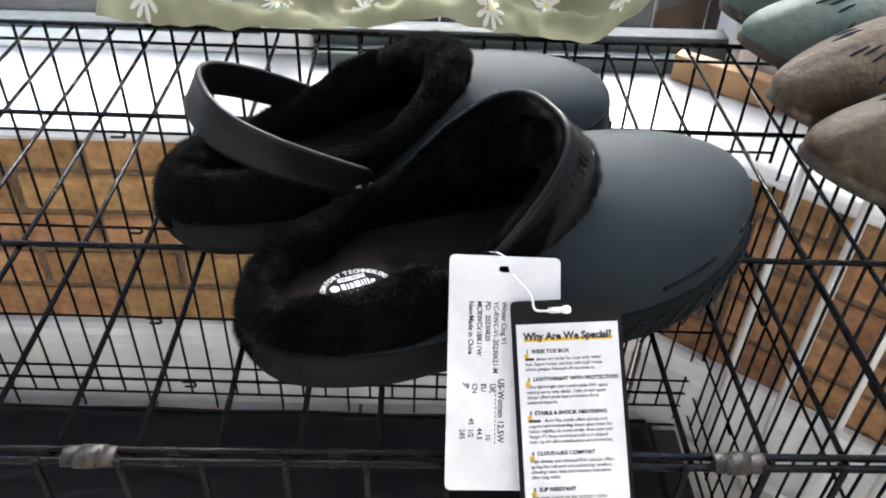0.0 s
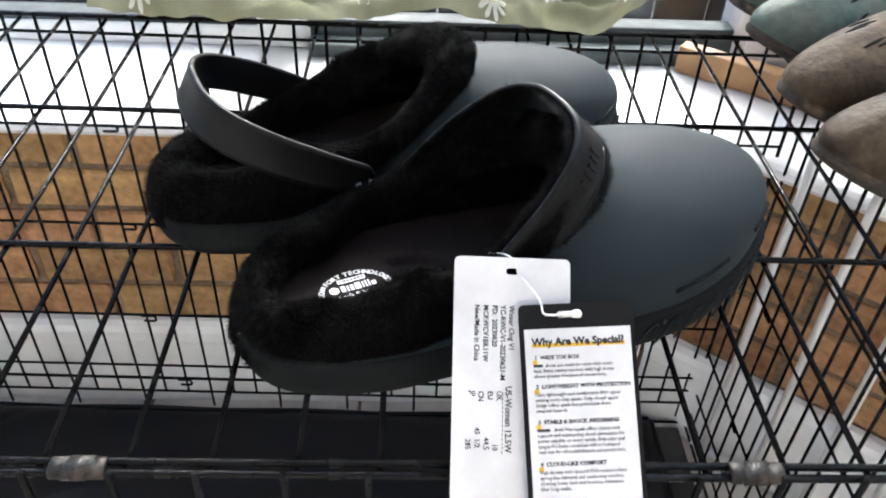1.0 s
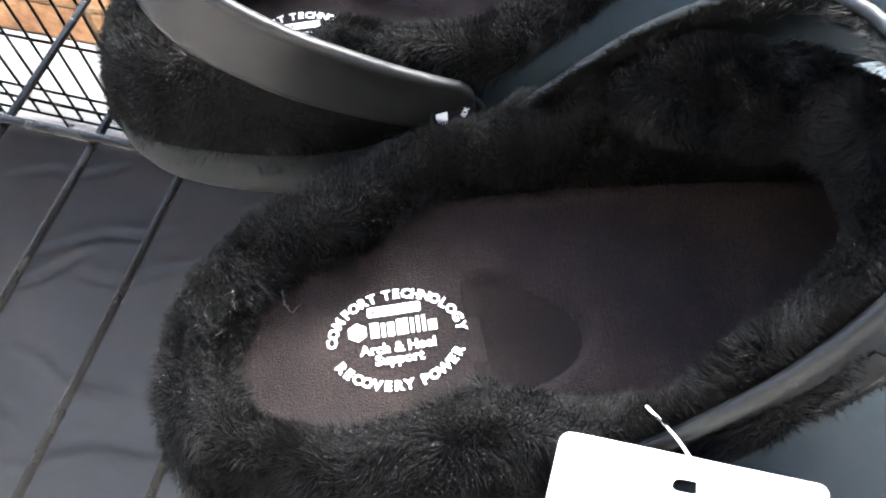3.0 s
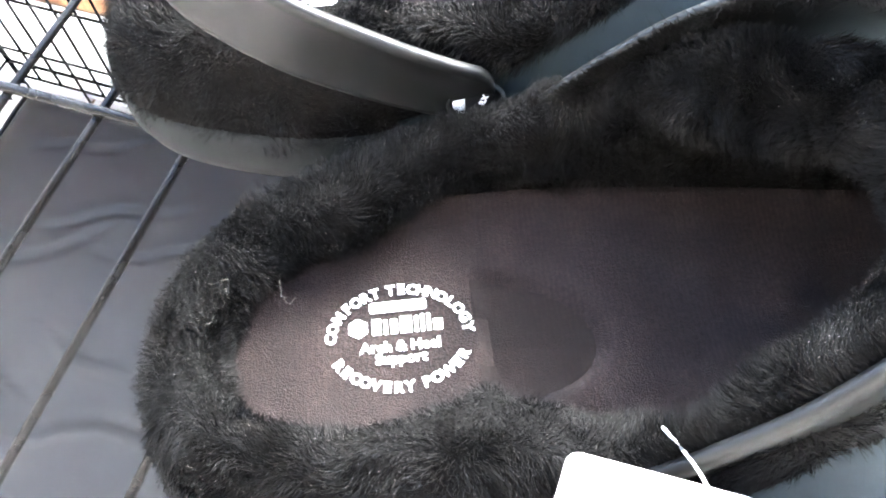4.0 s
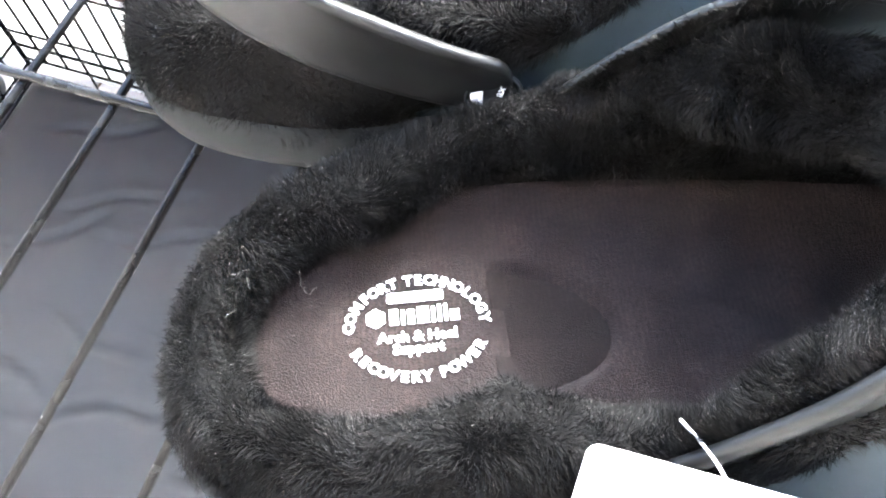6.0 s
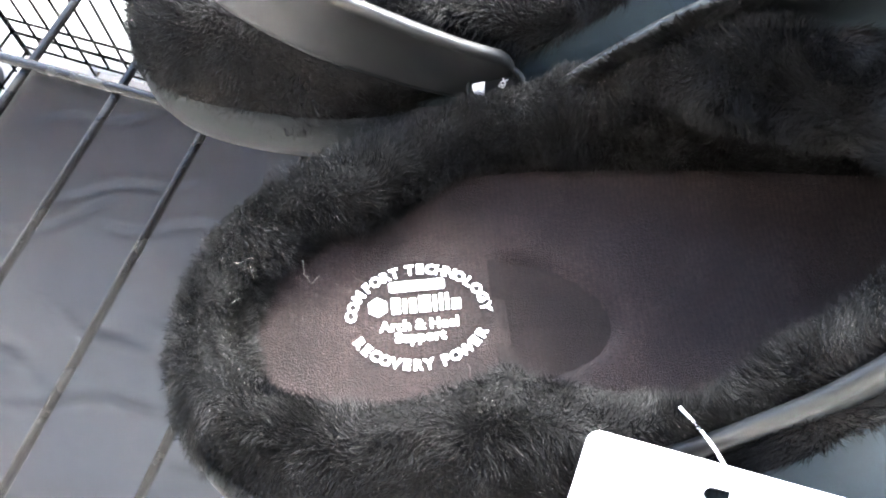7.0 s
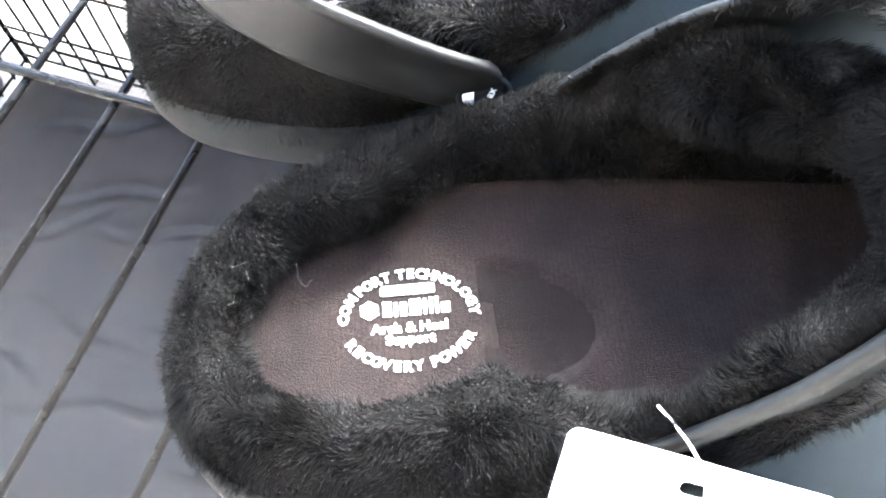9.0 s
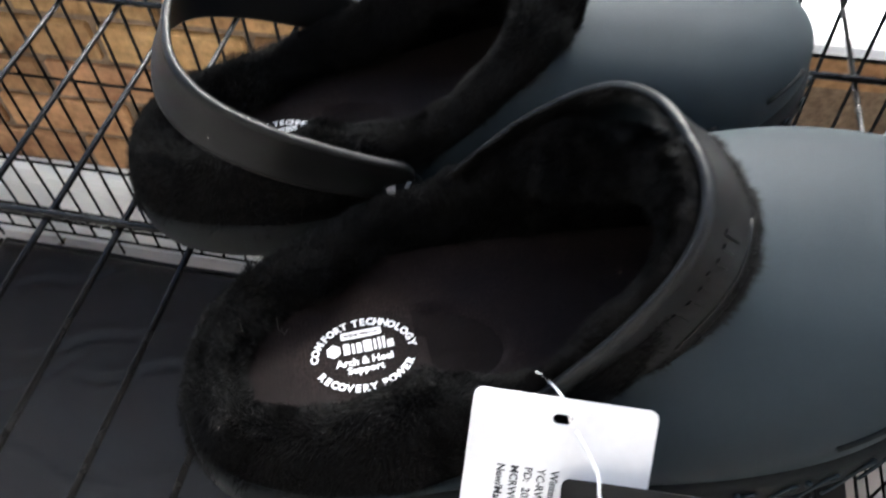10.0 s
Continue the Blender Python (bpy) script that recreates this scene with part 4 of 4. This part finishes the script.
def bar_on(thing, name, x, y, w, h, material, lift=0.00012):
    return pieces(name, [(x, y, lift), (x + w, y, lift), (x + w, y + h, lift), (x, y + h, lift)], [(0, 1, 2, 3)], material, thing, smooth=False)


white_tag = card("size_tag", (-0.0050, 0.0655, 0.6836), (0.055, 0.003, -0.004), (-0.075, -0.735, -0.677), 0.0575, 0.116, 0.0006, M_CARD, "white paper size tag with black printing, tied to the clog", (0.0285, -0.0068, 0.0015, 0.0016))
for body, x, y in (("New/Made in China", 0.0103, -0.0235), ("MCRWCV1BK11W", 0.0146, -0.0235), ("PD:  20230820", 0.0189, -0.0235), ("YC-RWC-V1-20230621-M", 0.0230, -0.0235), ("Winter Clog V1", 0.0272, -0.0235),
                   ("JP", 0.0086, -0.0645), ("CN", 0.0127, -0.0645), ("EU", 0.0172, -0.0645), ("UK", 0.0215, -0.0645),
                   ("285", 0.0068, -0.0868), ("45  1/2", 0.0112, -0.0815), ("44.5", 0.0155, -0.0862), ("10", 0.0198, -0.0890)):
    print_on(white_tag, "lettering", body, x, y, 0.0036, M_INK, -90, 0.00007, 0.92)
print_on(white_tag, "lettering", "US-Women 12.5W", 0.0258, -0.0620, 0.0043, M_INK, -90, 0.00009, 0.92)
for i in range(14):
    bar_on(white_tag, "rule_dash", 0.0242, -0.0665 - i * 0.0021, 0.0004, 0.0013, M_INK)

black_tag = card("info_tag", (0.0252, 0.0464, 0.6690), (0.0545, 0.0, 0.0045), (0.03, -0.735, -0.677), 0.0550, 0.122, 0.0006, M_CARDBLACK, "black-bordered white paper tag listing shoe features, tied to the clog", (0.0240, -0.0052, 0.0040, 0.0016))
bmp = box_bm(0.0024, -0.1195, -0.0001, 0.0528, -0.0118, 0.0001)
part("white_panel", bmp, M_CARD, black_tag, "white printed panel", smooth=False)
bar_on(black_tag, "highlight", 0.0058, -0.0205, 0.0440, 0.0018, M_YELLOW, 0.00016)
print_on(black_tag, "lettering", "Why Are We Special?", 0.0058, -0.0196, 0.0050, M_INK, 0, 0.00022, 0.975, 0.00024)
ITEMS = [("1  WIDE TOE BOX", -0.0262, ("         shoes are made for ones with wider", "feet. Extra roomy toe box with high instep", "allows greater freedom of movements.")),
         ("2  LIGHTWEIGHT WITH PROTECTION", -0.0398, ("Ultra lightweight and comfortable EVA upper", "making every step easier. Fully closed upper", "design offers great feet protection from", "external hazards.")),
         ("3  STABLE & SHOCK ABSORBING", -0.0562, ("             Arch Max insole offers sturdy arch", "support and outstanding shock absorption for", "better stability on every stride. Anti-odor and", "fungus PU foam combined with a U-shaped", "heel cup for ultra stabilization and protection.")),
         ("4  CLOUD-LIKE COMFORT", -0.0755, ("High density and rebound EVA midsole offers", "spring-like rebound and cushioning comfort,", "allowing lower back and kneecap relaxation", "after long walks.")),
         ("5  SLIP RESISTANT", -0.0925, ("Enhanced crisscross slip-resistant rubber",))]
for title, y, lines in ITEMS:
    bmc = bmesh.new()
    bmesh.ops.create_circle(bmc, cap_ends=True, segments=18, radius=0.0013)
    d = part("yellow_dot", bmc, M_YELLOW, black_tag, "yellow printed dot", smooth=False)
    d.location = (0.0068, y - 0.0014, 0.00016)
    print_on(black_tag, "heading", title, 0.0066, y, 0.0026, M_INK, 0, 0.00010, 1.0, 0.00022)
    for i, ln in enumerate(lines):
        print_on(black_tag, "lettering", ln, 0.0060, y - 0.0036 - i * 0.0025, 0.00235, M_GREYINK, 0, 0.00004, 0.93, 0.00020)
        if ln.startswith("   "):
            bar_on(black_tag, "print_bar", 0.0060, y - 0.0036, 0.0044 if "shoes" in ln else 0.0060, 0.0013, M_GREYINK, 0.0002)

# thin nylon loops that hold the tags
cordroot = root("tag_cord", pose(0, 0, 0), "thin white nylon cord holding the paper tags", "cord")
wm, bmx = white_tag.matrix_world, black_tag.matrix_world
h1 = wm @ Vector((0.0308, -0.0068, 0.0006))
tube("cord", catmull([(0.0130, 0.0790, 0.6740), tuple(h1 + Vector((-0.0065, 0.0095, 0.0032))), tuple(wm @ Vector((0.0288, -0.0015, 0.0020))), tuple(h1), tuple(h1 + Vector((0.001, -0.001, -0.003)))], 24), 0.0004, M_NYLON, cordroot, n=6)
a = bmx @ Vector((0.0105, 0.0008, 0.0))
h2 = bmx @ Vector((0.0215, -0.0052, 0.0012))
tube("cord", catmull([tuple(h1 + Vector((0.002, -0.002, -0.002))), tuple(a + Vector((0, 0.002, 0.001))), tuple(bmx @ Vector((0.0120, -0.0042, 0.0008))), tuple(bmx @ Vector((0.0165, -0.0055, 0.0010))), tuple(h2)], 30), 0.0006, M_NYLON, cordroot, n=6)
tg = catmull([tuple(bmx @ Vector((x, -0.0053, 0.0015))) for x in (0.0205, 0.0235, 0.0265, 0.0300)], 12)
tube("toggle", tg, [0.0008, 0.0012, 0.0010, 0.0013, 0.0011, 0.0010, 0.0015, 0.0019, 0.0021, 0.0021, 0.0019, 0.0009], M_NYLON, cordroot, "white plastic toggle", n=10)

# stray pale hairs lying on the fur and the foot bed
for i, (x, y, z, a, ln) in enumerate(((-0.0985, 0.076, 0.6575, 40, 0.005), (-0.088, 0.098, 0.650, 300, 0.007), (-0.0855, 0.094, 0.648, 285, 0.005), (-0.103, 0.0885, 0.6575, 330, 0.006), (-0.096, 0.086, 0.6565, 110, 0.004), (-0.0365, 0.0850, 0.6335, 70, 0.004))):
    rh = random.Random(i + 3)
    pts, h = [], a
    px, py = x, y
    for q in range(9):
        h += rh.uniform(-10, 30)
        px, py = px + math.cos(radians(h)) * ln / 9, py + math.sin(radians(h)) * ln / 9
        pts.append((px, py, z + 0.0008 * math.sin(q * 0.9 + i)))
    h = tube("stray_hair", catmull(pts, 30), 0.00004, M_STRAY, n=4)
    tagged(h, "fine pale stray hair caught on the fur", "hair", "stray hairs")

# ---- flowered cloth bundled on the back of the crate ----
def cloth():
    nx, ny = 170, 80

    def at(u, w):
        """u along the crate, w from front edge to back."""
        x = -0.335 + 0.55 * u
        edge = 0.484 - 0.007 * math.sin(u * 9) - 0.004 * max(0, math.sin(u * 17 + 1)) ** 3 + 0.006 * noise.noise((u * 9, 0, 3)) + (0.10 * max(0, (u - 0.86) / 0.14) ** 1.5) + 0.02 * max(0, (0.06 - u) / 0.06)
        y = edge + w * 0.26
        roll = math.exp(-w / 0.10)
        z = 0.616 + 0.050 * (1 - math.exp(-w / 0.16)) + 0.013 * math.sin(w * 16 + u * 5 + 1.5 * math.sin(u * 7)) * (0.4 + w) + 0.0012 * math.sin(u * 34 + w * 6) * (1 - 0.5 * w) + 0.010 * noise.noise((u * 6, w * 5, 2)) + 0.006 * noise.noise((u * 22, w * 16, 5))
        fold = math.exp(-((w - 0.11 - 0.03 * math.sin(u * 11)) / 0.035) ** 2)
        z -= 0.009 * fold
        r1 = 1 - abs(noise.noise((u * 9 + w * 3, w * 7 - u * 4, 7))) * 2.2
        r2 = 1 - abs(noise.noise((u * 20, w * 12 + u * 6, 9))) * 2.2
        z += (0.013 * max(0, r1) ** 2 + 0.005 * max(0, r2) ** 2 - 0.005) * min(1.0, w / 0.12)
        z = max(z, 0.6105)
        y += 0.012 * math.sin(w * 20 + u * 8) * w
        return (x + 0.006 * math.sin(w * 12 + u * 20), y, z)

    v = [at(i / (nx - 1), j / (ny - 1)) for j in range(ny) for i in range(nx)]
    f = [(j * nx + i, j * nx + i + 1, (j + 1) * nx + i + 1, (j + 1) * nx + i) for j in range(ny - 1) for i in range(nx - 1)]
    c = root("flowered_cloth", pose(0, 0, 0), "pale green cotton cloth printed with white daisies, bundled on the crate", "cloth")
    pieces("fabric", v, f, M_CLOTH, c)
    rng = random.Random(8)
    for (u, w) in [(0.09, 0.06), (0.21, 0.12), (0.17, 0.36), (0.31, 0.10), (0.40, 0.30), (0.48, 0.08), (0.52, 0.40), (0.61, 0.16), (0.68, 0.05), (0.72, 0.33), (0.80, 0.14), (0.88, 0.28), (0.93, 0.10), (0.28, 0.50), (0.62, 0.55), (0.83, 0.50), (0.06, 0.30), (0.38, 0.62)]:
        a0, sz = rng.uniform(0, 360), rng.uniform(0.012, 0.016)
        star = []
        for k in range(9):
            for da, rr in ((-17, 0.42), (-11, 0.82), (-4, 1.0), (4, 1.0), (11, 0.82), (17, 0.42)):
                a = radians(a0 + 40 * k + da)
                q = at(min(max(u + rr * math.cos(a) * sz / 0.52, 0), 1), min(max(w + rr * math.sin(a) * sz / 0.26, 0), 1))
                star.append((q[0], q[1] - 0.0006, q[2] + 0.0009))
        q = at(u, w)
        star.append((q[0], q[1] - 0.0006, q[2] + 0.0009))
        n = len(star) - 1
        pieces("daisy", star, [(k, (k + 1) % n, n) for k in range(n)], M_DAISY, c, "white daisy print", smooth=False)
        pv = []
        for a in np.linspace(0, 2 * math.pi, 9)[:8]:
            q = at(min(max(u + 0.2 * math.cos(a) * sz / 0.52, 0), 1), min(max(w + 0.2 * math.sin(a) * sz / 0.26, 0), 1))
            pv.append((q[0], q[1] - 0.0008, q[2] + 0.0012))
        pieces("daisy_eye", pv, [tuple(range(8))], M_DAISYEYE, c, "yellow daisy centre", smooth=False)


cloth()


# ---- muddy garden clogs ----
def garden_clog(m, upper_mat, label, side):
    c = root("garden_clog", m, label, "clog", "muddy garden clogs")
    ctrl = [(0.0, 0.0, 0.02, 0.0, 0.06), (0.02, 0.032, 0.028, 0.022, 0.058), (0.07, 0.040, 0.075, 0.030, 0.055), (0.12, 0.043, 0.12, 0.033, 0.062), (0.17, 0.050, 0.145, 0.028, 0.078),
            (0.220, 0.052, 0.16, 0.020, 0.082), (0.262, 0.040, 0.168, 0.012, 0.084), (0.294, 0.022, 0.172, 0.005, 0.085), (0.306, 0.0, 0.173, 0.0, 0.0855)]
    P = [(s, -w, 0) for s, w, *_ in ctrl] + [(s, w, 0) for s, w, *_ in ctrl[-2:0:-1]]
    E = [(es, -ew, ez) for _, _, es, ew, ez in ctrl] + [(es, ew, ez) for _, _, es, ew, ez in ctrl[-2:0:-1]]
    P, E = catmull(P, 96, True), catmull(E, 96, True)
    P[:, 1] += 0.008 * side * np.maximum(0, (P[:, 0] - 0.15) / 0.13) ** 2
    cen = np.array((0.14, 0, 0))

    def sc(k, z):
        r = cen + (P - cen) * k
        r[:, 2] = z + 0.014 * np.maximum(0, (P[:, 0] - 0.2) / 0.08) ** 2
        return r

    rows = [sc(0.85, 0.001), sc(0.96, 0.002), sc(0.995, 0.007), sc(1.0, 0.012), sc(0.985, 0.015)]
    v, f = loft(rows)
    k = len(P)
    f += [tuple(range(k)), tuple(range(4 * k, 5 * k))[::-1]]
    pieces("sole", v, f, M_MUDSOLE, c, "sole crusted with dried mud")
    B = sc(0.985, 0.014)
    rows = []
    for i in range(20):
        u = i / 19
        flat = E[:, :2] - B[:, :2]
        dist = np.linalg.norm(flat, axis=1)[:, None]
        c1, c2 = B.copy(), E.copy()
        c1[:, 2] += 0.55 * (E[:, 2] - B[:, 2])
        c1[:, :2] -= flat * 0.04
        c2[:, :2] -= flat * 0.5
        c2[:, 2:] -= 0.10 * dist
        r = (1 - u) ** 3 * B + 3 * u * (1 - u) ** 2 * c1 + 3 * u * u * (1 - u) * c2 + u ** 3 * E
        ridge = np.maximum(0, 1 - np.abs(r[:, 1] / 0.012 - 0)) * (r[:, 0] > 0.15) * 0.0025 * math.sin(math.pi * u)
        r[:, 2] += ridge
        rows.append(r)
    grid = np.array(rows)
    inn = [E + np.array((0, 0, -0.004)), cen + (E - cen) * 0.92 + np.array((0, 0, -0.02))]
    v, f = loft(rows + inn)
    up = pieces("upper", v, f, upper_mat, c, "moulded rubber upper streaked with dried mud")
    # vent slots in rows over the forefoot: dark tubes standing in for shaded holes
    for a, uu in ((0.405, 0.62), (0.430, 0.66), (0.455, 0.62), (0.545, 0.62), (0.570, 0.66), (0.595, 0.62), (0.36, 0.45), (0.64, 0.45)):
        pts = []
        for q in np.linspace(-0.06, 0.06, 7):
            i, j = min(18, max(0, int((uu + q) * 19))), int(a * 96) % 96
            t = (uu + q) * 19 - i
            p0 = grid[i, j] * (1 - t) + grid[i + 1, j] * t
            pts.append(p0 + np.array((0, 0, 0.0002)))
        tube("vent_slot", pts, [0.0004, 0.001, 0.0013, 0.0013, 0.0013, 0.001, 0.0004], M_HOLE_SHADE, up, n=8)
    pieces("footbed", *loft([sc(0.80, 0.028), sc(0.4, 0.027), sc(0.02, 0.027)]), M_MUDSOLE, c)
    return c


for tip, ang, sd, mt, lab in (((0.264, 0.506), 196, 1, M_TEAL, "muddy green rubber garden clog lying on the crate"),
                              ((0.265, 0.413), 194, -1, M_TEAL, "dull teal rubber garden clog streaked with mud"),
                              ((0.251, 0.323), 197, 1, M_MUD, "brown mud-caked garden clog with vent slots"),
                              ((0.252, 0.218), 196, -1, M_MUD, "brown mud-caked garden clog with a dirty sole edge")):
    ca, sa = math.cos(radians(ang)), math.sin(radians(ang))
    garden_clog(pose(tip[0] - 0.306 * ca, tip[1] - 0.306 * sa, 0.6095, 0, 0, ang), mt, lab, sd)

BOARD_TURN = -36
# ---- pine board on the sill ----
bd = part("pine_board", box_bm(0, 0, 0, 0.20, 0.022, 0.034, 0.002), M_WOOD, smooth=False)
bd.matrix_world = pose(0.297, 0.690, SILL_Z + 0.001, 0, 0, BOARD_TURN)
tagged(bd, "short pale pine board lying on the window sill", "board")
bd = part("pine_board", box_bm(0, 0, 0, 0.14, 0.03, 0.020, 0.002), M_WOOD, smooth=False)
bd.matrix_world = pose(0.365, 0.672, SILL_Z + 0.001, 0, 0, BOARD_TURN)
tagged(bd, "thin pale pine offcut behind the board on the sill", "board")

# ---- black bowl on the floor beside the crate ----
bowl = root("pet_bowl", pose(-0.862, 0.470, 0.0) @ Matrix.Scale(0.72, 4), "black plastic pet bowl on the floor beside the crate", "bowl")
prof = [(0.0, 0.004), (0.050, 0.004), (0.058, 0.020), (0.063, 0.044), (0.066, 0.047), (0.070, 0.045), (0.074, 0.020), (0.078, 0.002), (0.074, 0.0), (0.0, 0.0)]
v = [(r * math.cos(2 * math.pi * k / 40), r * math.sin(2 * math.pi * k / 40), z) for r, z in prof for k in range(40)]
f = [(i * 40 + k, i * 40 + (k + 1) % 40, (i + 1) * 40 + (k + 1) % 40, (i + 1) * 40 + k) for i in range(len(prof) - 1) for k in range(40)]
pieces("body", v, f, M_PLASTIC, bowl)
tube("rim", [(0.067 * math.cos(a), 0.067 * math.sin(a), 0.046) for a in np.linspace(0, 2 * math.pi, 40, endpoint=False)], 0.003, M_PLASTIC, bowl, n=8, closed=True)

# ---- floor tiles and bricks ----
bmt = box_bm(-0.1475, -0.1475, -0.006, 0.1475, 0.1475, 0.0, 0.002, 1)
me = bpy.data.meshes.new("tile")
bmt.to_mesh(me)
bmt.free()
me.materials.append(vary_by_object(M_FLOOR, 0.06, 0.005))
for i in range(-5, 5):
    for j in range(-5, 4):
        t = new("tile", me)
        t.parent = floor
        t.location = (0.05 + i * 0.3, 0.15 + j * 0.3, 0)

BL, BH, JT = 0.166, 0.0505, 0.0095
bms = []
brng = random.Random(2)
for k in range(5):
    bmb = box_bm(0, -0.002, 0, BL, 0.03, BH, 0.003, 1)
    for v in bmb.verts:
        v.co += Vector((brng.uniform(-0.001, 0.001), brng.uniform(-0.0012, 0.0012), brng.uniform(-0.0008, 0.0008)))
    mb = bpy.data.meshes.new("brick")
    bmb.to_mesh(mb)
    bmb.free()
    mb.materials.append(M_BRICK)
    bms.append(mb)
for wname, (w, m, length) in WALLS.items():
    for r in range(5):
        z = BRICK_Z0 + r * (BH + JT) + 0.002
        off = (0.088 if r % 2 else 0.0) + 0.01
        x = off if wname == "wall_east" else 0.9 + off
        while x + BL < length - 0.002 and x < 2.6:
            b = new("brick", bms[brng.randrange(5)])
            b.parent = w
            b.location = (x, 0, z)
            x += BL + JT
